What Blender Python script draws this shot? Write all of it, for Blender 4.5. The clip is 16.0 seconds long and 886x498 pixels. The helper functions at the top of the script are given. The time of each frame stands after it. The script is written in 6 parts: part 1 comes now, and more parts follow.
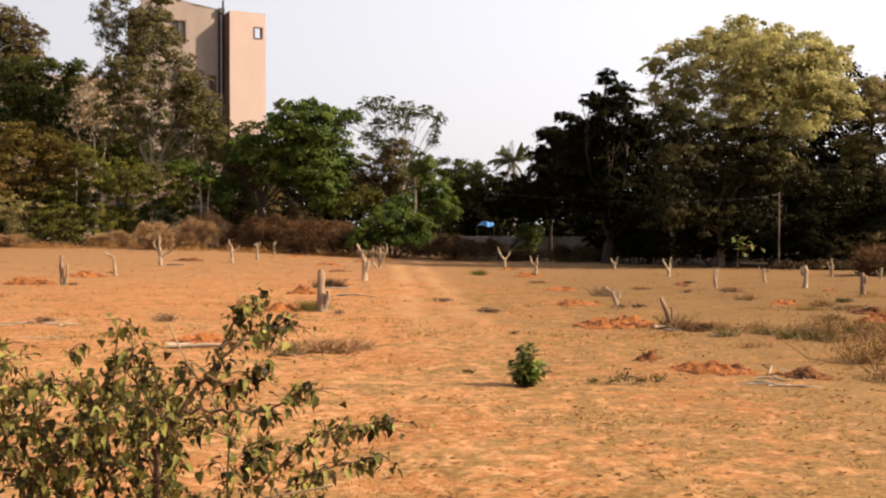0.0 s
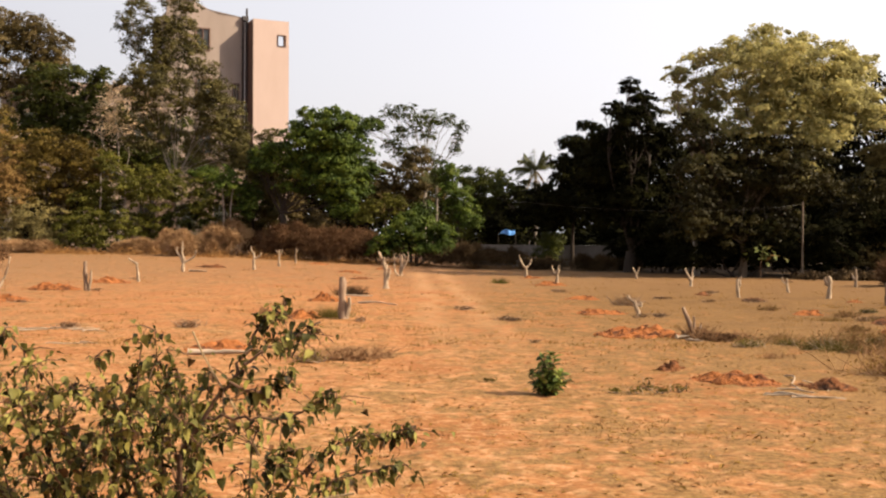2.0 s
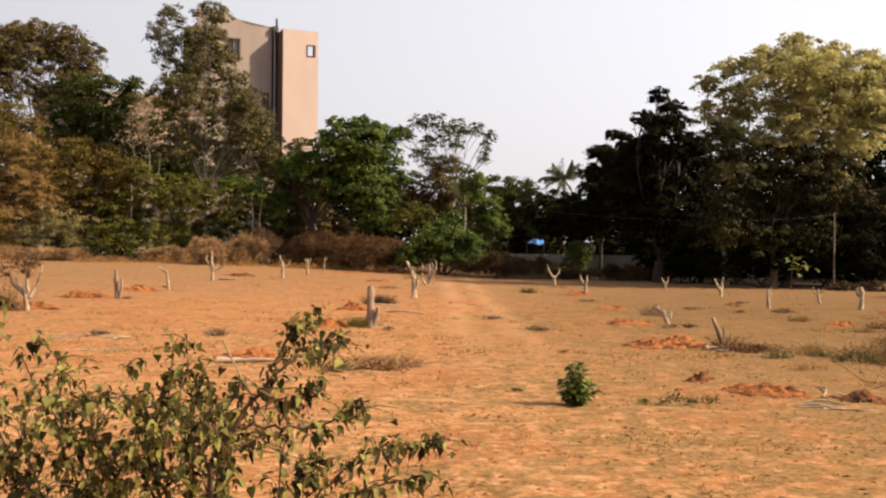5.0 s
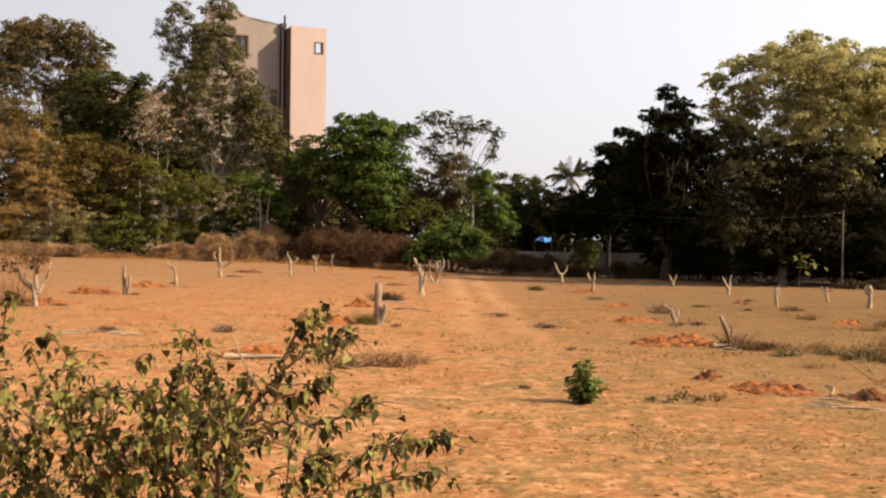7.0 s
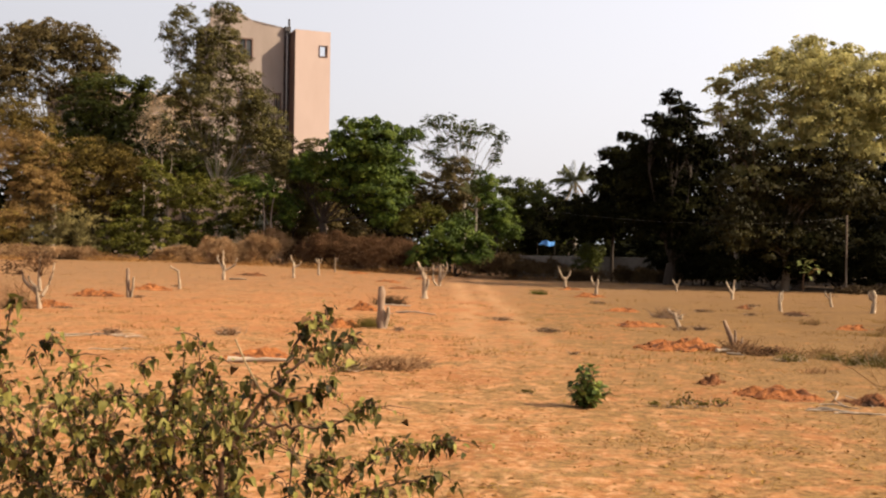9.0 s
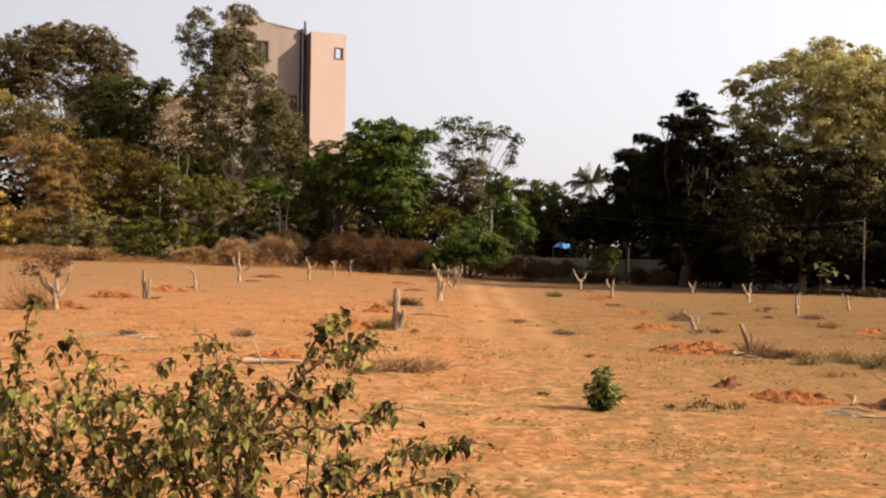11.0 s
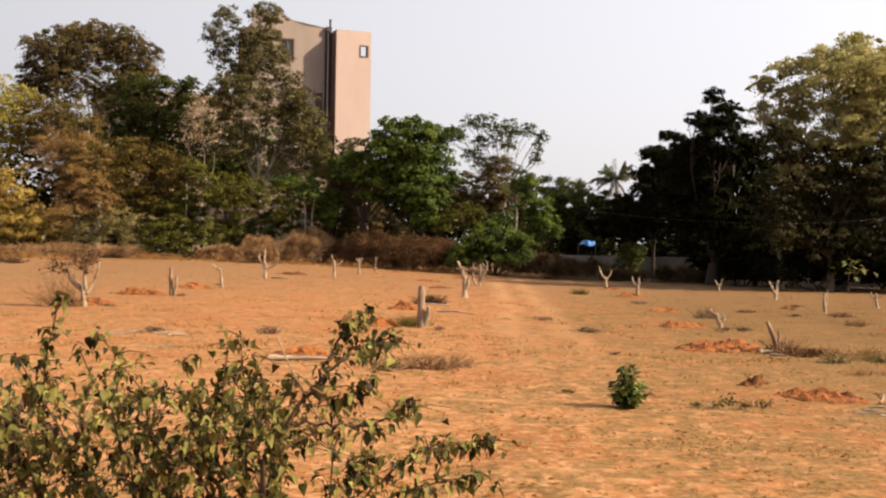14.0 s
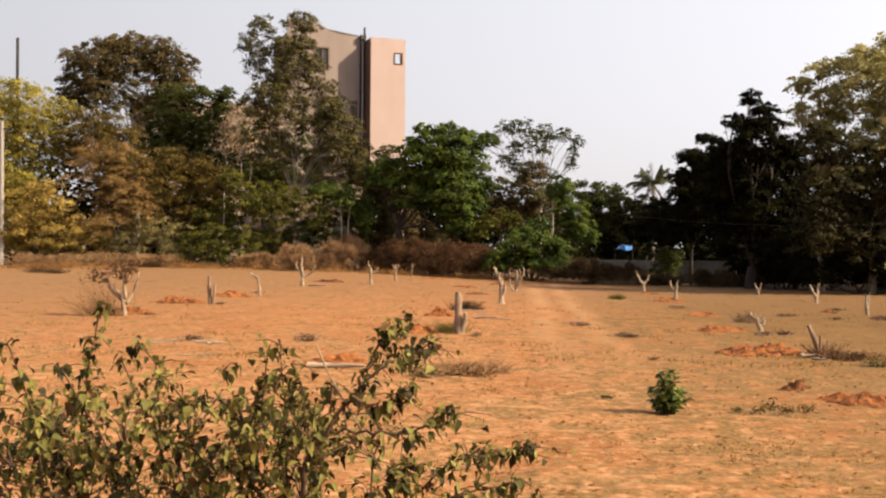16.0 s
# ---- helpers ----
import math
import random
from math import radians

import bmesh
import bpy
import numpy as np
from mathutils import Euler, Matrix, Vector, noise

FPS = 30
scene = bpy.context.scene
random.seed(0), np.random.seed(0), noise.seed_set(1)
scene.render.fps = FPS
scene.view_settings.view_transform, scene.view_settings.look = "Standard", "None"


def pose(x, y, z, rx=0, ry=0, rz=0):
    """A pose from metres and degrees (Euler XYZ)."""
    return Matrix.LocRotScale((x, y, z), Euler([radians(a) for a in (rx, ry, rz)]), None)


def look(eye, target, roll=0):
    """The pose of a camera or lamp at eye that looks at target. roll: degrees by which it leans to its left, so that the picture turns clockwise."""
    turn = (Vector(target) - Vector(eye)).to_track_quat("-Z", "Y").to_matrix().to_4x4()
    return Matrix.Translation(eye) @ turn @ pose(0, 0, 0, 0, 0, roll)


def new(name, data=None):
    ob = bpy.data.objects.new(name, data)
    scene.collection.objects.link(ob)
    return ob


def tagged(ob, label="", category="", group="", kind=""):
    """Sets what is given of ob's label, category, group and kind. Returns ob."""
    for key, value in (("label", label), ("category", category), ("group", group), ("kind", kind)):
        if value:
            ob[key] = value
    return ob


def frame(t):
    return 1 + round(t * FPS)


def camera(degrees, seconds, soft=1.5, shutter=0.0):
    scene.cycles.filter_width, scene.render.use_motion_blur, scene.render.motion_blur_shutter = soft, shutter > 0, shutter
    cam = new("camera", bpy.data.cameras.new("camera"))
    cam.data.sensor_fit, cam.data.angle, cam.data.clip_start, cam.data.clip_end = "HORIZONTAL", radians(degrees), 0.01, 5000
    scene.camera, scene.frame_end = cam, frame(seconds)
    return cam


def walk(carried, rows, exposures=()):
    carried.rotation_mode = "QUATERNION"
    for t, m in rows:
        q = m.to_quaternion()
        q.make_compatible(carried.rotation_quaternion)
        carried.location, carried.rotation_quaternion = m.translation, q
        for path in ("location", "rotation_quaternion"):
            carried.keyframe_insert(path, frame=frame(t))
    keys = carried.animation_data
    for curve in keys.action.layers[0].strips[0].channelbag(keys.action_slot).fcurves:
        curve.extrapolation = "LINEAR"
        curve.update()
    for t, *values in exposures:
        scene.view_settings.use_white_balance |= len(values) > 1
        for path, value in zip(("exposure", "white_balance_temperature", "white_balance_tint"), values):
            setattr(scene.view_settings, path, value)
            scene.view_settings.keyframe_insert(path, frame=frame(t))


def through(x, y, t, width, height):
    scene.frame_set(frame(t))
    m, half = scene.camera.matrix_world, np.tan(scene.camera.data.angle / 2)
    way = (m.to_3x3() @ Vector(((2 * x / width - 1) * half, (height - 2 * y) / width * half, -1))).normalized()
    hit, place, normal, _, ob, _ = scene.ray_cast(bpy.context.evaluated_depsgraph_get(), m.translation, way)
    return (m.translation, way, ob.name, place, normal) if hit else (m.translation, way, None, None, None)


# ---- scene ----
cam = camera(45.0, 16.0, soft=2.2)
EYE = 1.65
# seconds, x, y, rise, yaw, pitch, roll
ROWS = [
    (0.0, 0.0000, 0.0000, -0.0000, -0.000, -1.090, -0.000),
    (0.5, -0.0001, -0.0019, 0.0011, 0.271, -1.008, -0.126),
    (1.0, -0.0006, -0.0053, 0.0014, 0.456, -0.781, -0.155),
    (1.5, -0.0028, -0.0031, 0.0021, 0.742, -0.701, -0.199),
    (2.0, -0.0036, -0.0052, 0.0022, 1.145, -0.664, -0.314),
    (2.5, -0.0046, -0.0013, 0.0019, 1.204, -0.618, -0.255),
    (3.0, -0.0061, -0.0035, 0.0019, 1.376, -0.580, -0.223),
    (3.5, -0.0068, -0.0047, 0.0034, 1.651, -0.472, -0.222),
    (4.0, -0.0083, -0.0047, 0.0041, 2.123, -0.260, -0.353),
    (4.5, -0.0083, -0.0080, 0.0046, 2.432, -0.161, -0.425),
    (7.0, -0.0113, -0.0076, 0.0028, 3.039, -0.331, -0.630),
    (7.5, -0.0118, -0.0071, 0.0024, 3.041, -0.191, -0.613),
    (8.0, -0.0110, -0.0090, 0.0040, 3.044, -0.208, -0.673),
    (10.5, -0.0148, -0.0071, 0.0036, 3.772, 0.002, -0.967),
    (11.0, -0.0169, -0.0058, 0.0035, 4.027, -0.039, -0.930),
    (11.5, -0.0189, -0.0037, 0.0021, 4.291, 0.180, -0.942),
    (12.0, -0.0203, -0.0033, 0.0040, 4.652, 0.259, -0.981),
    (12.5, -0.0213, -0.0038, 0.0034, 4.978, 0.048, -0.791),
    (13.0, -0.0202, -0.0043, 0.0031, 5.240, 0.033, -0.562),
    (13.5, -0.0188, -0.0017, 0.0031, 4.789, -0.107, -0.632),
    (14.0, -0.0134, -0.0075, 0.0031, 5.371, -0.199, -0.936),
    (14.5, -0.0134, -0.0004, 0.0023, 5.784, -0.349, -0.595),
    (15.0, -0.0140, -0.0022, 0.0026, 6.165, -0.297, -0.577),
    (15.5, -0.0169, 0.0008, 0.0024, 6.605, -0.232, -0.454),
    (16.0, -0.0196, 0.0011, 0.0042, 7.299, 0.111, -0.349),
]
walk(cam, [(t, pose(x, y, EYE + z, 90 + pitch, roll, yaw)) for t, x, y, z, yaw, pitch, roll in ROWS],
     exposures=[(0.0, 1.1), (2.5, 1.1), (3.0, 1.03), (16.0, 1.02)])

# ---- world, sun ----
SUN_TURN, SUN_HEIGHT = -10.0, 36.0          # degrees from +x towards -y, and above the horizon
world = bpy.data.worlds.new("hazy_sky")
scene.world = world
world.use_nodes = True
wn, wl = world.node_tree.nodes, world.node_tree.links
wn.clear()
sky = wn.new("ShaderNodeTexSky")
sky.sky_type, sky.sun_disc = "NISHITA", False
sky.sun_elevation, sky.sun_rotation = radians(SUN_HEIGHT), radians(90 - SUN_TURN)
sky.air_density, sky.dust_density, sky.ozone_density = 1.0, 7.0, 1.0
haze = wn.new("ShaderNodeMix")
haze.data_type = "RGBA"
haze.inputs["Factor"].default_value = 0.4
haze.inputs["B"].default_value = (19.0, 18.2, 18.8, 1.0)
back = wn.new("ShaderNodeBackground")
back.inputs["Strength"].default_value = 0.05
wout = wn.new("ShaderNodeOutputWorld")
wl.new(sky.outputs["Color"], haze.inputs["A"])
wl.new(haze.outputs["Result"], back.inputs["Color"])
# brighter haze on the sun's side
way = wn.new("ShaderNodeTexCoord")
split = wn.new("ShaderNodeSeparateXYZ")
glow = wn.new("ShaderNodeMapRange")
for key, val in (("From Min", -0.5), ("From Max", 0.5), ("To Min", 0.039), ("To Max", 0.062)):
    glow.inputs[key].default_value = val
wl.new(way.outputs["Generated"], split.inputs["Vector"])
wl.new(split.outputs["X"], glow.inputs["Value"])
wl.new(glow.outputs["Result"], back.inputs["Strength"])
wl.new(back.outputs["Background"], wout.inputs["Surface"])
sun = new("sun", bpy.data.lights.new("sun", "SUN"))
sun.data.energy, sun.data.angle, sun.data.color = 5.0, radians(0.8), (1.0, 0.825, 0.61)
sa, se = radians(SUN_TURN), radians(SUN_HEIGHT)
sun.matrix_world = look((90 * math.cos(se) * math.cos(sa), 90 * math.cos(se) * math.sin(sa), 90 * math.sin(se)), (0, 0, 0))


# ---- materials ----
class Nodes:
    """A small wrapper to chain shader nodes."""

    def __init__(self, name):
        self.mat = bpy.data.materials.new(name)
        self.mat.use_nodes = True
        self.tree = self.mat.node_tree
        self.tree.nodes.clear()
        self.out = self.add("ShaderNodeOutputMaterial")

    def add(self, kind, **inputs):
        n = self.tree.nodes.new(kind)
        for k, v in inputs.items():
            self.put(n, k, v)
        return n

    def put(self, n, key, v):
        sock = n.inputs[int(key[1:])] if key[0] == "_" and key[1:].isdigit() else n.inputs[key.replace("_", " ")]
        if isinstance(v, bpy.types.NodeSocket):
            self.tree.links.new(v, sock)
        else:
            sock.default_value = v

    def coords(self, scale=(1, 1, 1)):
        c = self.add("ShaderNodeNewGeometry").outputs["Position"]
        m = self.add("ShaderNodeMapping", Vector=c, Scale=scale)
        return m.outputs["Vector"]

    def noise(self, vec, scale, detail=4.0, rough=0.55, distort=0.0):
        n = self.add("ShaderNodeTexNoise", Vector=vec, Scale=scale, Detail=detail, Roughness=rough, Distortion=distort)
        return n.outputs["Fac"]

    def ramp(self, fac, *stops):
        r = self.add("ShaderNodeValToRGB", Fac=fac)
        e = r.color_ramp.elements
        while len(e) < len(stops):
            e.new(0.5)
        for el, (p, c) in zip(e, stops):
            el.position = p
            el.color = (*c, 1) if len(c) == 3 else c
        return r.outputs["Color"]

    def mix(self, fac, a, b, mode="MIX"):
        m = self.add("ShaderNodeMix")
        m.data_type, m.blend_type = "RGBA", mode
        self.put(m, "Factor", fac)
        for key, v in (("A", a), ("B", b)):
            sock = [s for s in m.inputs if s.name == key and s.type == "RGBA"][0]
            if isinstance(v, bpy.types.NodeSocket):
                self.tree.links.new(v, sock)
            else:
                sock.default_value = (*v, 1)
        return [s for s in m.outputs if s.type == "RGBA"][0]

    def math(self, op, a, b=0.0, clamp=False):
        m = self.add("ShaderNodeMath", _0=a, _1=b)
        m.operation, m.use_clamp = op, clamp
        return m.outputs[0]

    def bump(self, height, strength=0.5, distance=0.02):
        return self.add("ShaderNodeBump", Height=height, Strength=strength, Distance=distance).outputs["Normal"]

    def finish(self, color, rough=0.8, normal=None, metal=0.0, spec=0.3):
        p = self.add("ShaderNodeBsdfPrincipled", Roughness=rough, Metallic=metal)
        self.put(p, "Base Color", color if isinstance(color, bpy.types.NodeSocket) else (*color, 1))
        self.put(p, "Specular IOR Level", spec)
        if normal is not None:
            self.put(p, "Normal", normal)
        self.tree.links.new(p.outputs[0], self.out.inputs["Surface"])
        return self.mat


def leaf_material(name, dark, mid, light, through=0.25, rough=0.55, gloss=0.08):
    """Leaves: a colour of its own for each leaf, a slow drift over the crown, light passing through."""
    n = Nodes(name)
    one = n.add("ShaderNodeNewGeometry").outputs["Random Per Island"]
    dark, mid, light = [(r * 1.12, g, b * 0.64) for r, g, b in (dark, mid, light)]
    drift = n.noise(n.coords(), 1.1, 2.0)
    f = n.math("ADD", n.math("MULTIPLY", one, 0.22), n.math("SUBTRACT", n.math("MULTIPLY", drift, 1.4), 0.27))
    c = n.ramp(f, (0.2, dark), (0.52, mid), (0.9, light))
    p = n.add("ShaderNodeBsdfPrincipled", Roughness=rough)
    n.put(p, "Base Color", c)
    n.put(p, "Specular IOR Level", gloss)
    t = n.add("ShaderNodeBsdfTranslucent", Color=c)
    m = n.add("ShaderNodeMixShader", Fac=through, _1=p.outputs[0], _2=t.outputs[0])
    n.tree.links.new(m.outputs[0], n.out.inputs["Surface"])
    return n.mat


def leaf_object_material(name, dark, mid, light, through=0.3):
    """For leaves that are objects of their own."""
    n = Nodes(name)
    one = n.add("ShaderNodeObjectInfo").outputs["Random"]
    isl = n.add("ShaderNodeNewGeometry").outputs["Random Per Island"]
    fine = n.noise(n.coords(), 60.0, 3.0)
    f = n.math("ADD", n.math("MULTIPLY", n.math("FRACT", n.math("ADD", one, isl)), 0.75), n.math("MULTIPLY", fine, 0.3))
    c = n.ramp(f, (0.13, (0.12, 0.055, 0.02)), (0.22, dark), (0.5, mid), (0.92, light))
    p = n.add("ShaderNodeBsdfPrincipled", Roughness=0.6)
    n.put(p, "Base Color", c)
    n.put(p, "Specular IOR Level", 0.15)
    t = n.add("ShaderNodeBsdfTranslucent", Color=c)
    m = n.add("ShaderNodeMixShader", Fac=through, _1=p.outputs[0], _2=t.outputs[0])
    n.tree.links.new(m.outputs[0], n.out.inputs["Surface"])
    return n.mat


def plain_material(name, a, b, scale=8.0, rough=0.85, relief=0.4, stretch=(1, 1, 1), metal=0.0, depth=0.01):
    """Two tones in noise at two scales, with relief."""
    n = Nodes(name)
    v = n.coords(stretch)
    f = n.math("ADD", n.math("MULTIPLY", n.noise(v, scale, 5.0, 0.6), 0.65), n.math("MULTIPLY", n.noise(v, scale * 0.17, 2.0), 0.35))
    c = n.ramp(f, (0.32, a), (0.68, b))
    return n.finish(c, rough, n.bump(n.noise(v, scale * 2.5, 6.0, 0.65), relief, depth), metal)


LEAF_DARK = leaf_material("leaf_dark", (0.012, 0.0155, 0.0043), (0.029, 0.038, 0.009), (0.072, 0.085, 0.02))
# near-black leaf tones with the grove's deep shade put into the colour
LEAF_DEEP_SHADE = leaf_material("leaf_deep_shade", (0.0021, 0.0024, 0.0011), (0.005, 0.0057, 0.0024), (0.0125, 0.0135, 0.0055), 0.06, 0.8, 0.02)
LEAF_MID = leaf_material("leaf_mid", (0.0216, 0.02418, 0.006), (0.0576, 0.0624, 0.0135), (0.1116, 0.117, 0.03))
LEAF_BRIGHT = leaf_material("leaf_bright", (0.013, 0.022, 0.0058), (0.037, 0.063, 0.0145), (0.11, 0.15, 0.033), 0.22)
LEAF_GREY = leaf_material("leaf_grey", (0.02, 0.0195, 0.009), (0.055, 0.053, 0.025), (0.125, 0.116, 0.058))
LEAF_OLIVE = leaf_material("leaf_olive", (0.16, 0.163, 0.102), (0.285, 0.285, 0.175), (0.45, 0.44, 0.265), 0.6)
LEAF_PALE = leaf_material("leaf_pale", (0.26, 0.21, 0.2), (0.42, 0.345, 0.33), (0.58, 0.485, 0.465), 0.2)
# darkened olive: shade under the crowns put into the leaf colour
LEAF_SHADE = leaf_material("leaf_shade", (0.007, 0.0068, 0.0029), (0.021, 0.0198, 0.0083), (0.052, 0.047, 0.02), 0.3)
LEAF_BROWN = leaf_material("leaf_brown", (0.024, 0.0205, 0.011), (0.062, 0.051, 0.027), (0.128, 0.1, 0.056))
LEAF_DUSTY = leaf_material("leaf_dusty", (0.05, 0.047, 0.028), (0.13, 0.118, 0.068), (0.25, 0.222, 0.128), 0.4)
LEAF_RUST = leaf_material("leaf_rust", (0.02772, 0.021, 0.007), (0.07128, 0.056, 0.0168), (0.132, 0.1015, 0.0322))
LEAF_YELLOW = leaf_material("leaf_yellow", (0.095, 0.09, 0.026), (0.235, 0.22, 0.064), (0.38, 0.35, 0.115), 0.45)
LEAF_OCHRE = leaf_material("leaf_ochre", (0.105, 0.081, 0.03), (0.245, 0.19, 0.07), (0.4, 0.315, 0.126), 0.35)
LEAF_TWIG = leaf_material("leaf_twig", (0.066, 0.042, 0.021), (0.1518, 0.1015, 0.0525), (0.2442, 0.175, 0.09375), 0.1, 0.8)
TWIG_TAN = leaf_material("twig_tan", (0.115, 0.074, 0.055), (0.22, 0.146, 0.112), (0.325, 0.226, 0.178), 0.15, 0.9)
TWIG_GREY = leaf_material("twig_grey", (0.125, 0.075, 0.056), (0.2, 0.125, 0.096), (0.28, 0.184, 0.145), 0.15, 0.9)
TWIG_RED = leaf_material("twig_red", (0.033, 0.019, 0.014), (0.072, 0.042, 0.031), (0.125, 0.076, 0.056), 0.1, 0.9)
TWIG_DARK = leaf_material("twig_dark", (0.0186, 0.0136, 0.00992), (0.0434, 0.031, 0.0223), (0.0868, 0.062, 0.0434), 0.05, 0.9)
LEAF_PALM = leaf_material("leaf_palm", (0.024, 0.031, 0.016), (0.055, 0.064, 0.035), (0.11, 0.118, 0.07))
LEAF_SHRUB = leaf_object_material("leaf_shrub", (0.024, 0.036, 0.008), (0.07, 0.093, 0.018), (0.2, 0.23, 0.05))
LEAF_NEAR = leaf_object_material("leaf_near", (0.0085, 0.0095, 0.0028), (0.076, 0.071, 0.015), (0.255, 0.222, 0.056), 0.25)
LEAF_SAPLING = leaf_object_material("leaf_sapling", (0.05, 0.06, 0.015), (0.13, 0.15, 0.04), (0.26, 0.27, 0.1))
GRASS_DRY = leaf_material("dry_grass", (0.0936, 0.05904, 0.0216), (0.1584, 0.09936, 0.03888), (0.2448, 0.1584, 0.0684), 0.2, 0.9)
GRASS_OLIVE = leaf_material("olive_grass", (0.091, 0.057, 0.022), (0.1645, 0.106, 0.042), (0.238, 0.161, 0.07), 0.2, 0.9)
LITTER = leaf_material("dead_leaves", (0.0975, 0.0525, 0.0255), (0.18, 0.1013, 0.051), (0.27, 0.1613, 0.0825), 0.2, 0.9)
TWIG_HAZE = leaf_material("dry_stalks", (0.12, 0.066, 0.034), (0.22, 0.125, 0.066), (0.33, 0.2, 0.11), 0.2, 0.9)
WEED_BROWN = leaf_material("brown_weed", (0.058, 0.04, 0.02), (0.118, 0.082, 0.044), (0.19, 0.134, 0.075), 0.2, 0.85)
GRASS_GREEN = leaf_material("green_weed", (0.035, 0.034, 0.011), (0.08, 0.07, 0.024), (0.16, 0.13, 0.05), 0.2, 0.8)
BARK = plain_material("bark", (0.016, 0.011, 0.008), (0.045, 0.032, 0.023), 9.0, 0.9, 0.6, (1, 1, 0.25))
BARK_MID = plain_material("bark_brown", (0.06, 0.042, 0.028), (0.14, 0.105, 0.072), 7.0, 0.9, 0.5, (1, 1, 0.3))
WOOD_BROWN = plain_material("brown_wood", (0.12, 0.073, 0.045), (0.25, 0.165, 0.108), 10.0, 0.9, 0.6, (1, 1, 0.3))
BARK_PALE = plain_material("bark_pale", (0.14, 0.112, 0.084), (0.28, 0.241, 0.196), 7.0, 0.85, 0.4, (1, 1, 0.3))
STEM = plain_material("shrub_stem", (0.045, 0.022, 0.011), (0.11, 0.056, 0.028), 60.0, 0.8, 0.4, (1, 1, 0.3), depth=0.003)
STALK = plain_material("dry_stalk", (0.196, 0.134, 0.0672), (0.291, 0.213, 0.118), 60.0, 0.8, 0.3, (1, 1, 0.3), depth=0.003)
STUMP = plain_material("cut_trunk", (0.1, 0.064, 0.039), (0.39, 0.295, 0.198), 10.0, 0.9, 0.7, (1, 1, 0.3))
STUMP_DARK = plain_material("cut_trunk_dark", (0.09, 0.053, 0.033), (0.31, 0.215, 0.143), 10.0, 0.9, 0.7, (1, 1, 0.3))
DRYWOOD = plain_material("bleached_wood", (0.2, 0.148, 0.1), (0.39, 0.305, 0.22), 12.0, 0.85, 0.4, (0.3, 1, 1))


def clay_material(name, a, b, wet):
    """Dug earth: loose orange clay with darker moist lumps and shaded crumbs."""
    n = Nodes(name)
    v = n.coords()
    f = n.math("ADD", n.math("MULTIPLY", n.noise(v, 9.0, 5.0, 0.65), 0.6), n.math("MULTIPLY", n.noise(v, 2.0, 3.0), 0.4))
    c = n.ramp(f, (0.36, a), (0.64, b))
    c = n.mix(n.math("MULTIPLY", n.math("SUBTRACT", n.noise(v, 4.5, 4.0, 0.6, 0.5), 0.51), 10.0, True), c, wet)
    return n.finish(c, 0.95, n.bump(n.noise(v, 20.0, 5.0, 0.7), 0.9, 0.05), 0.0, 0.15)


CLAY = clay_material("red_clay", (0.175, 0.057, 0.016), (0.335, 0.122, 0.037), (0.075, 0.027, 0.01))
CLAY_DARK = clay_material("brown_clay", (0.075, 0.028, 0.01), (0.185, 0.07, 0.025), (0.04, 0.017, 0.008))
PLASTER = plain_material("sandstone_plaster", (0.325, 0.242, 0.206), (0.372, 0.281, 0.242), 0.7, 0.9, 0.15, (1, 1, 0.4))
# greyer and darker than the tower plaster
PLASTER_GREY = plain_material("darker_grey_plaster", (0.195, 0.152, 0.128), (0.25, 0.2, 0.17), 0.7, 0.9, 0.15, (1, 1, 0.4))
PLASTER_WING = plain_material("pinkish_plaster", (0.19, 0.138, 0.106), (0.235, 0.176, 0.138), 0.8, 0.9, 0.15, (1, 1, 0.4))
FRAME_BROWN = plain_material("brown_trim", (0.0728, 0.0392, 0.028), (0.112, 0.0616, 0.0448), 3.0, 0.7, 0.2)
PIPE = plain_material("rusty_pipe", (0.016, 0.009, 0.009), (0.036, 0.02, 0.018), 5.0, 0.6, 0.3)
PIPE_GREY = plain_material("grey_pipe", (0.3, 0.28, 0.27), (0.42, 0.39, 0.37), 5.0, 0.5, 0.2)
CONCRETE = plain_material("pole_concrete", (0.19, 0.168, 0.146), (0.291, 0.263, 0.23), 6.0, 0.85, 0.3)
POLE_BROWN = plain_material("pole_weathered", (0.0804, 0.05712, 0.04032), (0.1278, 0.0942, 0.0672), 6.0, 0.85, 0.4, (1, 1, 0.2))
WALLGREY = plain_material("boundary_plaster", (0.08, 0.072, 0.065), (0.23, 0.21, 0.19), 1.6, 0.9, 0.3)
METAL_DARK = plain_material("dark_metal", (0.0168, 0.014, 0.014), (0.0392, 0.0336, 0.0336), 6.0, 0.5, 0.1)
BLUE = plain_material("blue_sheet", (0.04, 0.144, 0.375), (0.08, 0.216, 0.465), 1.5, 0.5, 0.3)
WIRE = plain_material("cable_sheath", (0.04, 0.035, 0.03), (0.075, 0.066, 0.06), 4.0, 0.6, 0.0)


def glass_material():
    n = Nodes("dusty_glass")
    return n.finish(n.ramp(n.noise(n.coords(), 1.5), (0.3, (0.03, 0.035, 0.03)), (0.7, (0.08, 0.08, 0.07))), 0.15, None, 0.0, 0.5)


GLASS = glass_material()


